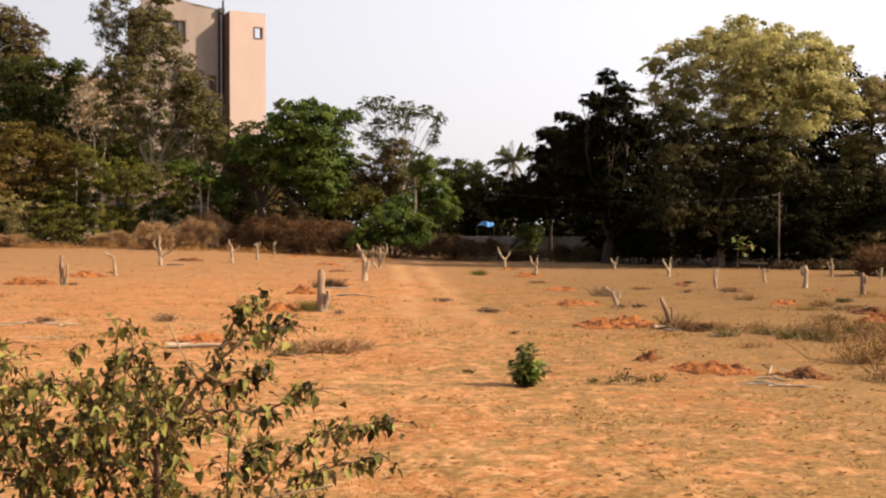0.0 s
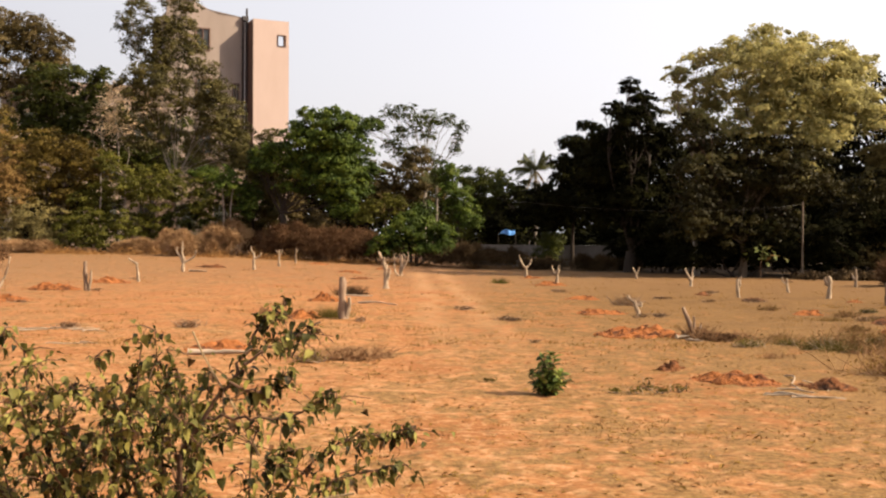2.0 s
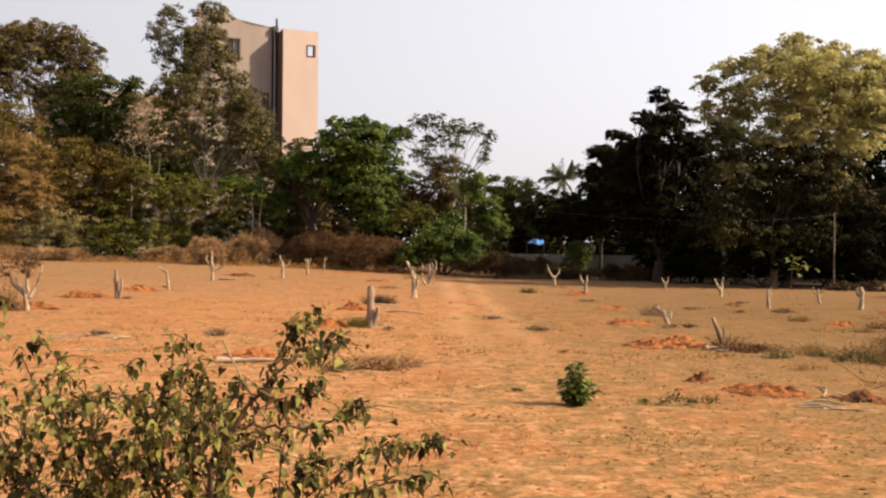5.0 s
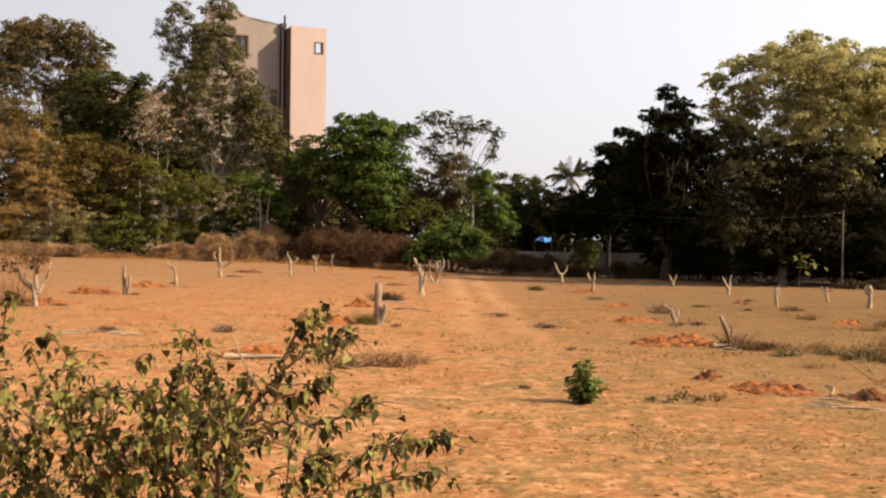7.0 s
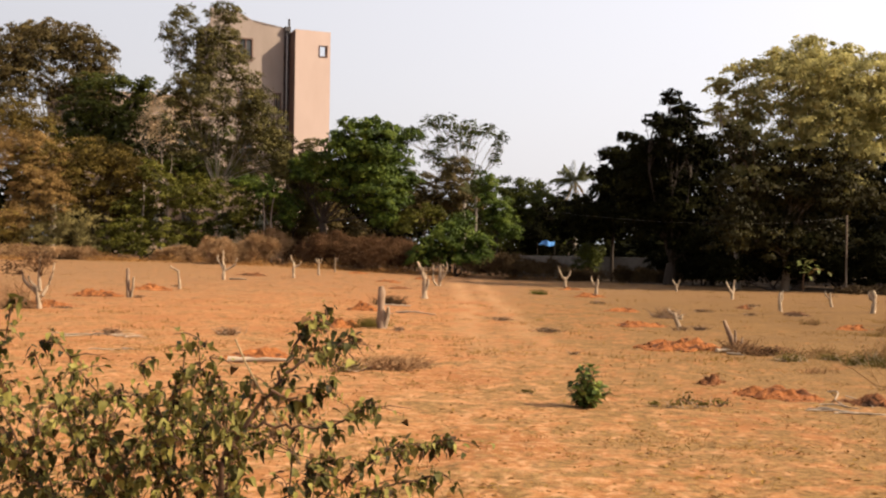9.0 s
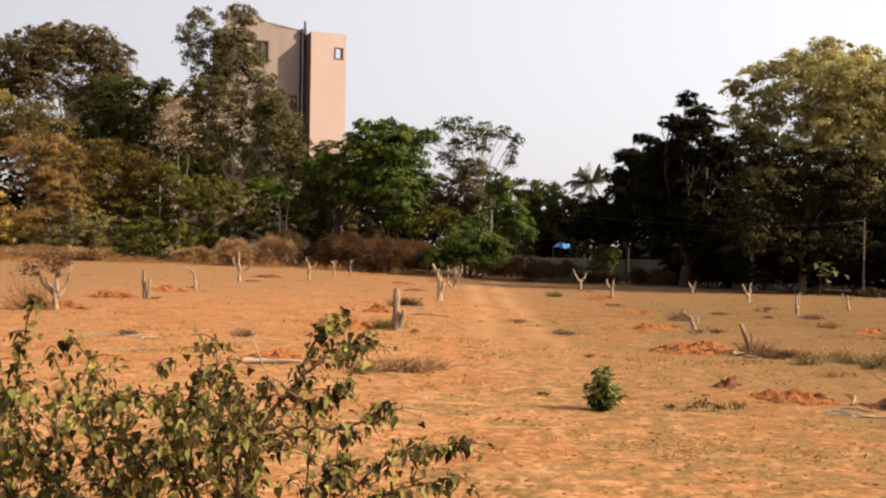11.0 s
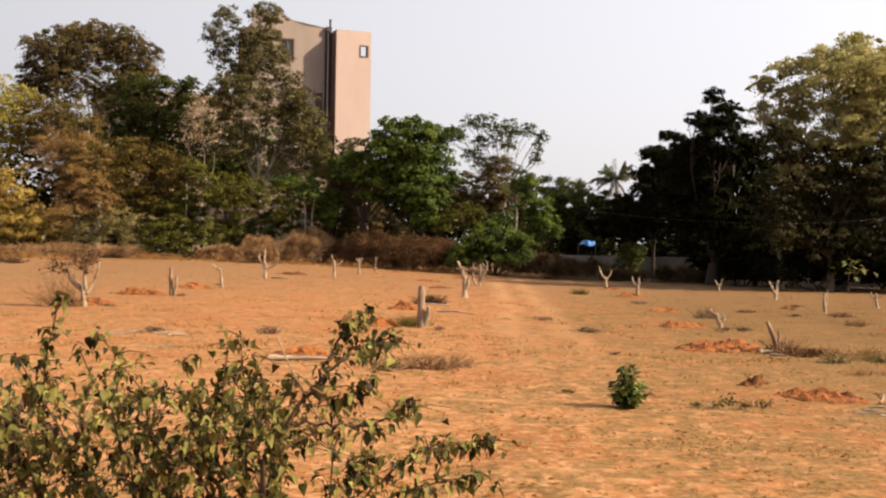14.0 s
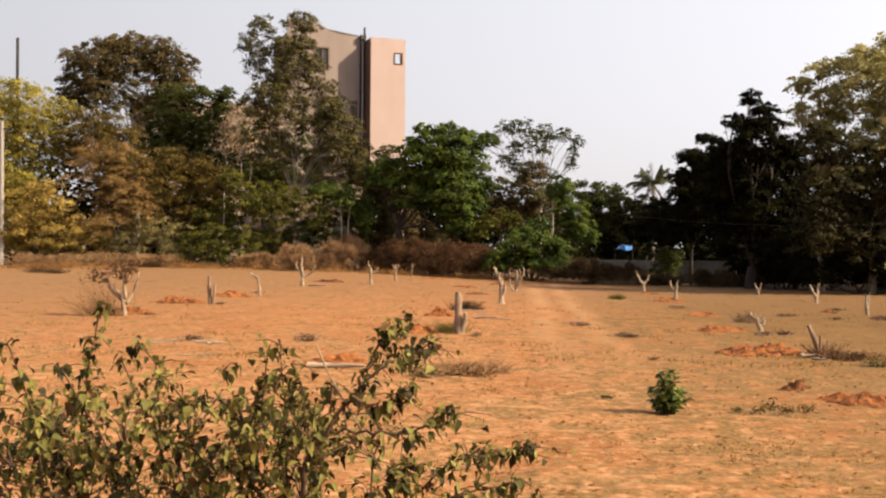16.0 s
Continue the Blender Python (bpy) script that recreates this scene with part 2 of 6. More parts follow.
def ground_material():
    n = Nodes("dry_field_soil")
    v = n.coords()
    pos = n.add("ShaderNodeSeparateXYZ", Vector=v)
    X, Y = pos.outputs["X"], pos.outputs["Y"]
    big = n.noise(v, 0.12, 3.0, 0.6)
    patch = n.noise(v, 0.62, 5.0, 0.62, 0.3)
    blotch = n.noise(v, 3.4, 5.0, 0.64, 0.3)
    spot = n.noise(v, 6.5, 4.0, 0.6, 0.3)
    fine = n.noise(v, 17.0, 4.0, 0.65)
    grit = n.noise(v, 48.0, 3.0, 0.7)
    east = n.math("MULTIPLY", n.math("ADD", X, n.math("ADD", n.math("MULTIPLY", patch, 5.0), -1.0)), 0.12, True)
    west = n.math("SUBTRACT", 1.0, east)
    away = n.math("MULTIPLY", n.math("SUBTRACT", Y, 9.0), 0.07, True)
    far = n.math("MULTIPLY", n.math("SUBTRACT", n.math("ADD", Y, n.math("MULTIPLY", patch, 14.0)), 36.0), 0.07, True)
    # bare clay: red-orange ground under a pale trodden crust
    soil = n.ramp(n.math("ADD", n.math("MULTIPLY", patch, 0.55), n.math("MULTIPLY", fine, 0.45)),
                  (0.42, (0.202, 0.081, 0.026)), (0.5, (0.257, 0.1145, 0.041)), (0.58, (0.312, 0.151, 0.063)))
    red = n.math("MULTIPLY", n.math("MULTIPLY", away, west), n.math("MULTIPLY", n.math("SUBTRACT", n.math("ADD", big, n.math("MULTIPLY", blotch, 0.6)), 0.6), 4.0, True))
    soil = n.mix(n.math("MULTIPLY", red, 0.55), soil, (0.265, 0.102, 0.036))
    pale = n.noise(n.add("ShaderNodeMapping", Vector=v, Location=(7.3, 2.1, 0.0)).outputs["Vector"], 8.0, 4.0, 0.62, 0.3)
    pale = n.math("ADD", n.math("MULTIPLY", pale, 0.82), n.math("MULTIPLY", patch, 0.18))
    faint = n.math("SUBTRACT", n.math("SUBTRACT", 0.68, n.math("MULTIPLY", east, 0.3)), n.math("MULTIPLY", away, 0.5), True)
    soil = n.mix(n.math("MULTIPLY", n.math("MULTIPLY", n.math("SUBTRACT", pale, 0.49), 10.0, True), faint), soil, (0.4, 0.222, 0.11))
    # stubble of dry grass in soft patches, thicker towards the grove
    straw = n.ramp(n.math("ADD", n.math("MULTIPLY", fine, 0.6), n.math("MULTIPLY", grit, 0.4)),
                   (0.41, (0.08, 0.044, 0.013)), (0.5, (0.134, 0.077, 0.0245)), (0.6, (0.2, 0.12, 0.042)))
    cover = n.math("ADD", n.math("MULTIPLY", blotch, 0.62), n.math("ADD", n.math("MULTIPLY", patch, 0.26), n.math("MULTIPLY", spot, 0.12)))
    cover = n.math("ADD", cover, n.math("ADD", n.math("MULTIPLY", east, 0.14), n.math("MULTIPLY", n.math("MULTIPLY", away, east), 0.06)))
    c = n.mix(n.math("MULTIPLY", n.math("MULTIPLY", n.math("SUBTRACT", cover, 0.485), 10.0, True), 0.85), soil, straw)
    # olive grass by the grove, tone carries its shadow; brown bleached grass far off
    c = n.mix(n.math("MULTIPLY", n.math("MULTIPLY", away, east), n.math("MULTIPLY", n.math("SUBTRACT", n.math("ADD", n.math("MULTIPLY", patch, 0.5), n.math("MULTIPLY", blotch, 0.5)), 0.36), 4.0, True)), c, (0.1, 0.0515, 0.0165))
    c = n.mix(n.math("MULTIPLY", far, n.math("MULTIPLY", n.math("SUBTRACT", blotch, 0.3), 2.8, True)), c, (0.166, 0.091, 0.042))
    c = n.mix(n.math("MULTIPLY", n.math("MULTIPLY", n.math("MULTIPLY", n.math("ADD", X, 7.0), -0.09, True), away), n.math("ADD", n.math("MULTIPLY", blotch, 0.8), 0.15)), c, (0.165, 0.093, 0.042))
    # small dark scraps
    c = n.mix(n.math("MULTIPLY", n.math("MULTIPLY", n.math("SUBTRACT", spot, 0.6), 12.0, True), 0.55), c, (0.085, 0.042, 0.016))
    # two bare wheel tracks across the field
    wob = n.math("MULTIPLY", n.math("SUBTRACT", n.noise(v, 0.3, 2.0), 0.5), 0.8)
    lane = n.math("ADD", n.math("ADD", X, n.math("MULTIPLY", n.math("SUBTRACT", Y, 20.0), 0.055)), wob)
    rut = n.math("ABSOLUTE", n.math("SUBTRACT", n.math("ABSOLUTE", lane), 0.5))
    rut = n.math("MULTIPLY", n.ramp(rut, (0.0, (1, 1, 1)), (0.5, (0, 0, 0))), n.ramp(n.math("ADD", n.math("MULTIPLY", patch, 0.5), n.math("MULTIPLY", blotch, 0.5)), (0.4, (0.1, 0.1, 0.1)), (0.6, (0.75, 0.75, 0.75))))
    on = n.math("MULTIPLY", n.math("SUBTRACT", Y, 12.0), 0.08, True)
    c = n.mix(n.math("MULTIPLY", rut, on), c, (0.34, 0.183, 0.086))
    # ground under the trees beyond the field edge: brown, much darker to the right
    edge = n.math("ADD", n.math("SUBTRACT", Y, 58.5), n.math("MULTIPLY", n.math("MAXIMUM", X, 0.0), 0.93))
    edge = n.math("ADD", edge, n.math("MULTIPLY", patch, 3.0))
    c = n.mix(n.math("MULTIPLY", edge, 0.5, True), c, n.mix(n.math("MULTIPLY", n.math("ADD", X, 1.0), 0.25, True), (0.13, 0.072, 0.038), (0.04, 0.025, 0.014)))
    h = n.math("ADD", n.math("MULTIPLY", fine, 0.6), n.math("MULTIPLY", spot, 0.9))
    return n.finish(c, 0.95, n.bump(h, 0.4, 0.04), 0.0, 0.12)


GROUND = ground_material()


# ---- tools for building ----
def smooth(v):
    v = np.clip(v, 0.0, 1.0)
    return v * v * (3 - 2 * v)


def rise(x, y):
    """Height of the field: flat near by, climbing gently far off."""
    x, y = np.asarray(x, float), np.asarray(y, float)
    return 0.75 * smooth((y - 25) / 42) * smooth((4 - x) / 24)


class Buf:
    """Collects vertices and faces of one mesh."""

    def __init__(self):
        self.v, self.f, self.n = [], [], 0

    def add(self, verts, faces):
        verts = np.asarray(verts, float).reshape(-1, 3)
        self.v.append(verts)
        self.f.append(np.asarray(faces, int) + self.n)
        self.n += len(verts)

    def tube(self, pts, radii, sides=7, rng=None, rough=0.0, cap=True):
        pts = np.asarray(pts, float)
        k = len(pts)
        tang = np.gradient(pts, axis=0)
        tang /= np.linalg.norm(tang, axis=1)[:, None] + 1e-9
        ref = np.where(np.abs(tang[:, 2:3]) > 0.9, [[1.0, 0, 0]], [[0, 0, 1.0]])
        a = np.cross(tang, ref)
        a /= np.linalg.norm(a, axis=1)[:, None] + 1e-9
        b = np.cross(tang, a)
        ang = np.arange(sides) * 2 * np.pi / sides
        r = np.asarray(radii, float)[:, None] * np.ones((1, sides))
        if rng is not None and rough:
            r = r * (1 + rough * rng.uniform(-1, 1, r.shape))
        ring = pts[:, None] + r[..., None] * (np.cos(ang)[None, :, None] * a[:, None] + np.sin(ang)[None, :, None] * b[:, None])
        i = np.arange((k - 1) * sides)
        j = i // sides * sides + (i + 1) % sides
        self.add(ring, np.stack([i, j, j + sides, i + sides], 1))
        if cap:
            for row, flip in ((0, True), (k - 1, False)):
                mid = ring[row].mean(0)
                verts = np.vstack([ring[row], mid[None]])
                q = np.arange(sides)
                tri = np.stack([q, (q + 1) % sides, np.full(sides, sides)], 1)
                self.add(verts, tri[:, ::-1] if flip else tri)

    def leaves(self, p, size, rng, aspect=0.5, up=0.3, droop=0.0, lift=0.6):
        """Folded diamond leaves at the points p."""
        n = len(p)
        d = rng.normal(size=(n, 3))
        d[:, 2] = d[:, 2] * lift - droop
        d /= np.linalg.norm(d, axis=1)[:, None]
        w = rng.normal(size=(n, 3))
        w[:, 2] += up
        s = np.cross(d, w)
        s /= np.linalg.norm(s, axis=1)[:, None] + 1e-9
        nn = np.cross(s, d)
        L = (size * rng.uniform(0.6, 1.3, n))[:, None]
        W = L * aspect
        v = np.stack([p - d * L / 2, p + s * W / 2 + nn * W * 0.25, p + d * L / 2, p - s * W / 2 + nn * W * 0.25], 1)
        i = np.arange(n)[:, None] * 4
        self.add(v, np.vstack([i + [0, 1, 2], i + [0, 2, 3]]))

    def facing(self, p, way, size, rng, aspect=0.6, loose=0.34):
        """Leaves that face outwards from their tuft, hanging a little."""
        n = len(p)
        way = way / (np.linalg.norm(way, axis=1)[:, None] + 1e-9) + rng.normal(size=(n, 3)) * loose
        way /= np.linalg.norm(way, axis=1)[:, None] + 1e-9
        d = np.cross(way, rng.normal(size=(n, 3)))
        d[:, 2] -= 0.35
        d /= np.linalg.norm(d, axis=1)[:, None] + 1e-9
        s = np.cross(d, way)
        s /= np.linalg.norm(s, axis=1)[:, None] + 1e-9
        L = (size * rng.uniform(0.6, 1.35, n))[:, None]
        W = L * aspect
        v = np.stack([p - d * L / 2, p + s * W / 2, p + d * L / 2, p - s * W / 2], 1)
        self.add(v, np.arange(n)[:, None] * 4 + [0, 1, 2, 3])

    def slivers(self, p, way, long, wide, rng):
        """Thin twig ends that point outwards."""
        n = len(p)
        way = way / (np.linalg.norm(way, axis=1)[:, None] + 1e-9) + rng.normal(size=(n, 3)) * 0.7
        way /= np.linalg.norm(way, axis=1)[:, None] + 1e-9
        s = np.cross(way, rng.normal(size=(n, 3)))
        s *= wide / (np.linalg.norm(s, axis=1)[:, None] + 1e-9)
        tip = p + way * long * rng.uniform(0.5, 1.3, (n, 1))
        self.add(np.stack([p - s, p + s, tip], 1), np.arange(n)[:, None] * 3 + [0, 1, 2])

    def blades(self, p, height, width, rng, lean=0.5):
        n = len(p)
        a = rng.uniform(0, 2 * np.pi, n)
        h = height * rng.uniform(0.5, 1.3, n)
        tip = p + np.stack([np.cos(a) * h * lean * rng.uniform(0, 1.5, n), np.sin(a) * h * lean * rng.uniform(0, 1.5, n), h], 1)
        b = rng.uniform(0, np.pi, n)
        s = np.stack([np.cos(b), np.sin(b), 0 * b], 1) * width / 2
        i = np.arange(n)[:, None] * 3
        self.add(np.stack([p - s, p + s, tip], 1), i + [0, 1, 2])

    def box(self, lo, hi):
        x0, y0, z0 = lo
        x1, y1, z1 = hi
        self.add([(x0, y0, z0), (x1, y0, z0), (x1, y1, z0), (x0, y1, z0), (x0, y0, z1), (x1, y0, z1), (x1, y1, z1), (x0, y1, z1)],
                 [(0, 3, 2, 1), (4, 5, 6, 7), (0, 1, 5, 4), (1, 2, 6, 5), (2, 3, 7, 6), (3, 0, 4, 7)])

    def prism(self, outline, y0, y1):
        """An outline in x and z, as a slab from y0 to y1."""
        k = len(outline)
        o = np.asarray(outline, float)
        front = np.stack([o[:, 0], np.full(k, y0), o[:, 1]], 1)
        rear = front + [0, y1 - y0, 0]
        mid = o.mean(0)
        q = np.arange(k)
        r = (q + 1) % k
        self.add(np.vstack([front, rear]), np.stack([q, q + k, r + k, r], 1))
        self.add(np.vstack([front, [[mid[0], y0, mid[1]]]]), np.stack([q, r, np.full(k, k)], 1))
        self.add(np.vstack([rear, [[mid[0], y1, mid[1]]]]), np.stack([r, q, np.full(k, k)], 1))

    def mesh(self, name, shade=False):
        m = bpy.data.meshes.new(name)
        v = np.vstack(self.v)
        counts = np.concatenate([np.full(len(f), f.shape[1]) for f in self.f])
        idx = np.concatenate([f.ravel() for f in self.f])
        m.vertices.add(len(v))
        m.vertices.foreach_set("co", v.ravel().astype(np.float32))
        m.loops.add(len(idx))
        m.loops.foreach_set("vertex_index", idx.astype(np.int32))
        m.polygons.add(len(counts))
        m.polygons.foreach_set("loop_start", np.concatenate([[0], np.cumsum(counts)[:-1]]).astype(np.int32))
        m.polygons.foreach_set("use_smooth", np.full(len(counts), shade, bool))
        m.update(calc_edges=True)
        return m


def part(name, buf, material, parent=None, label="", shade=False):
    """Links a Buf as one mesh object under a thing or a part."""
    m = buf.mesh(name, shade)
    m.materials.append(material)
    ob = new(name, m)
    ob.parent = parent
    if label:
        tagged(ob, label)
    return ob


def thing(name, label, category, x=0.0, y=0.0, z=None, turn=0.0, group="", kind=""):
    """An Empty at the base of a thing."""
    ob = new(name)
    ob.empty_display_size = 0.2
    ob.matrix_world = pose(x, y, float(rise(x, y)) if z is None else z, 0, 0, turn)
    return tagged(ob, label, category, group, kind)


def bend(a, b, rng, wob=0.08, k=7, sag=0.0):
    """A slightly crooked line from a to b."""
    a, b = np.asarray(a, float), np.asarray(b, float)
    s = np.linspace(0, 1, k)[:, None]
    p = a + (b - a) * s
    size = np.linalg.norm(b - a)
    for f in (1.0, 2.0):
        p = p + np.sin(s * np.pi * f) * rng.normal(size=3) * wob * size / f * 0.6
    p[:, 2] += np.sin(s[:, 0] * np.pi) * sag
    return p


SEEDS = iter(range(11, 9999))


def crown_leaves(blobs, n, rng, dry=False, tuft=1.0):
    """Leaf places and facings: tufts, domed on top and thin below, spread through ellipsoids (x, y, z, rx, ry, rz)."""
    blobs = np.asarray(blobs, float)
    wgt = blobs[:, 3] * blobs[:, 5]
    wgt = wgt / wgt.sum()
    pts, ways = [], []
    for bl, w in zip(blobs, wgt):
        size = (bl[3] * bl[5]) ** 0.5
        k = int(16 + 26 * size / tuft)
        d = rng.normal(size=(k, 3))
        d[:, 2] += 0.25
        d /= np.linalg.norm(d, axis=1)[:, None]
        out = rng.uniform(0.05, 1.0, (k, 1)) ** 0.4 * rng.uniform(0.8, 1.16, (k, 1))
        if dry:
            out = rng.uniform(0.0, 1.05, (k, 1))
        c = bl[:3] + d * bl[3:] * out
        m = max(20, int(n * w))
        share = rng.uniform(0.35, 1.65, k) * (0.45 + out[:, 0])
        pick = rng.choice(k, m, p=share / share.sum())
        wide = (rng.uniform(0.2, 0.42, k) * tuft * size ** 0.55)[pick]
        q = rng.normal(size=(m, 3))
        q[:, 2] = np.where(rng.uniform(size=m) < 0.8, np.abs(q[:, 2]), q[:, 2])
        q /= np.linalg.norm(q, axis=1)[:, None] + 1e-9
        face = q + d[pick] * 0.45 + np.array([0, 0, 0.25])
        q *= (rng.uniform(size=(m, 1)) ** 0.4) * (1 + 0.16 * rng.normal(size=(m, 1)))
        flat = np.where(dry, 0.9, rng.uniform(0.45, 0.8, k)[pick])
        q *= np.stack([wide, wide, wide * flat], 1)
        # boughs droop away from the middle of the crown
        q[:, 2] -= (q[:, 0] * d[pick, 0] + q[:, 1] * d[pick, 1]) * 0.35
        pts.append(c[pick] + q)
        ways.append(face)
        # strays that fill the inside and blur the outline
        m = m // (3 if dry else 6)
        e = rng.normal(size=(m, 3))
        e /= np.linalg.norm(e, axis=1)[:, None]
        pts.append(bl[:3] + e * bl[3:] * rng.uniform(0.1, 1.2 if dry else 1.1, (m, 1)))
        ways.append(e)
    return np.vstack(pts), np.vstack(ways)


def tree(name, label, x, y, blobs, leafmat, leaf, n, trunk, pale=False, fine=False, bark=None, tuft=1.0):
    """A tapered trunk, limbs that reach into every bough, and a crown of many leaves. Boughs: (dx, height, half width, half height)."""
    rng = np.random.default_rng(next(SEEDS))
    dry = name == "dry_bush"
    bush = dry or name == "hedge_bush"
    t = thing(name, label, "bush" if bush else "tree", x, y)
    full = [(dx, rng.uniform(-0.5, 0.5) * rx, h, rx, rx * 0.95, rz) for dx, h, rx, rz in blobs]
    low = min(b[2] - b[5] for b in full)
    top = max(b[2] for b in full)
    bark = bark or (BARK_PALE if pale else BARK)
    fork = np.array([0.0, 0.0, max(0.1, min(low + 0.3, top * 0.45))])
    if not bush:
        b = Buf()
        line = bend((0, 0, -0.2), fork, rng, 0.05, 8)
        b.tube(line, np.linspace(trunk, trunk * 0.6, 8), 9, rng, 0.06)
        part("trunk", b, bark, t, shade=True)
    for k, bl in enumerate(full):
        b = Buf()
        a = fork if not bush else np.array([rng.normal() * 0.2, rng.normal() * 0.2, -0.05])
        e = np.array(bl[:3])
        line = bend(a, e, rng, 0.09, 7, 0.05 * np.linalg.norm(e - a))
        r0 = trunk * (0.38 * min(1.0, (7 / len(full)) ** 0.8) if not bush else 0.6)
        b.tube(line, np.linspace(r0, r0 * 0.35, 7), 6, rng, 0.05)
        for _ in range(6):
            d = rng.normal(size=3)
            d[2] = abs(d[2]) * 0.8
            d /= np.linalg.norm(d)
            tip = e + d * np.array(bl[3:]) * rng.uniform(0.6, 0.95)
            b.tube(bend(line[rng.integers(3, 7)], tip, rng, 0.1, 5), np.linspace(r0 * 0.35, 0.012, 5), 4)
        part("limb", b, bark, t, shade=True)
    b = Buf()
    p, way = crown_leaves(full, int(n * (4.0 if dry else 1.75 if bush or y > 66 else 2.1)), rng, dry, tuft)
    p[:, 2] = np.maximum(p[:, 2], 0.03)
    if dry:
        b.slivers(p, way, leaf * 2.0, 0.014, rng)
    else:
        b.facing(p, way, leaf * (0.95 if fine else 0.68), rng, 0.16 if fine else 0.6)
    part("crown", b, leafmat, t)
    return t


# ---- ground ----
def ground():
    """One sheet to the horizon, fine where the camera looks."""
    near = np.arange(-4.0, 30.0, 0.2)
    mid = np.arange(30.0, 90.0, 1.0)
    ys = np.concatenate([[-3000, -600, -120, -40, -15, -8], near, mid, [95, 110, 140, 200, 400, 900, 3000]])
    xs = np.concatenate([[-3000, -900, -300, -120, -70], np.arange(-48, -14, 1.0), np.arange(-14, 14, 0.2), np.arange(14, 48, 1.0), [70, 120, 300, 900, 3000]])
    X, Y = np.meshgrid(xs, ys)
    Z = rise(X, Y)
    rng = np.random.default_rng(5)
    inside = (np.abs(X) < 50) & (Y > -5) & (Y < 92)
    lumps = np.array([noise.noise(Vector((x * 0.7, y * 0.7, 0.0))) * 0.03 + noise.noise(Vector((x * 2.6, y * 2.6, 5.0))) * 0.018 for x, y in zip(X.ravel(), Y.ravel())]).reshape(X.shape)
    Z = Z + inside * (lumps + rng.normal(size=X.shape) * 0.007)
    h, w = X.shape
    i = np.arange((h - 1) * (w - 1))
    r, c = i // (w - 1), i % (w - 1)
    q = r * w + c
    b = Buf()
    b.add(np.stack([X, Y, Z], -1), np.stack([q, q + 1, q + w + 1, q + w], 1))
    ob = part("ground", b, GROUND, shade=True)
    return tagged(ob, "dry orange-red earth with patches of straw-coloured grass", "ground", kind="structure")


ground()


def boundary_wall(x0, y0, x1, y1, height):
    b = Buf()
    long = math.hypot(x1 - x0, y1 - y0)
    b.box((0, -0.1, -0.3), (long, 0.1, height))
    b.box((-0.03, -0.14, height), (long + 0.03, 0.14, height + 0.07))
    ob = part("boundary_wall", b, WALLGREY)
    ob.matrix_world = pose(x0, y0, float(rise(x0, y0)), 0, 0, math.degrees(math.atan2(y1 - y0, x1 - x0)))
    return tagged(ob, "low weathered grey boundary wall under the trees", "wall", kind="structure")


boundary_wall(0.5, 60.5, 8.2, 58.0, 1.1)


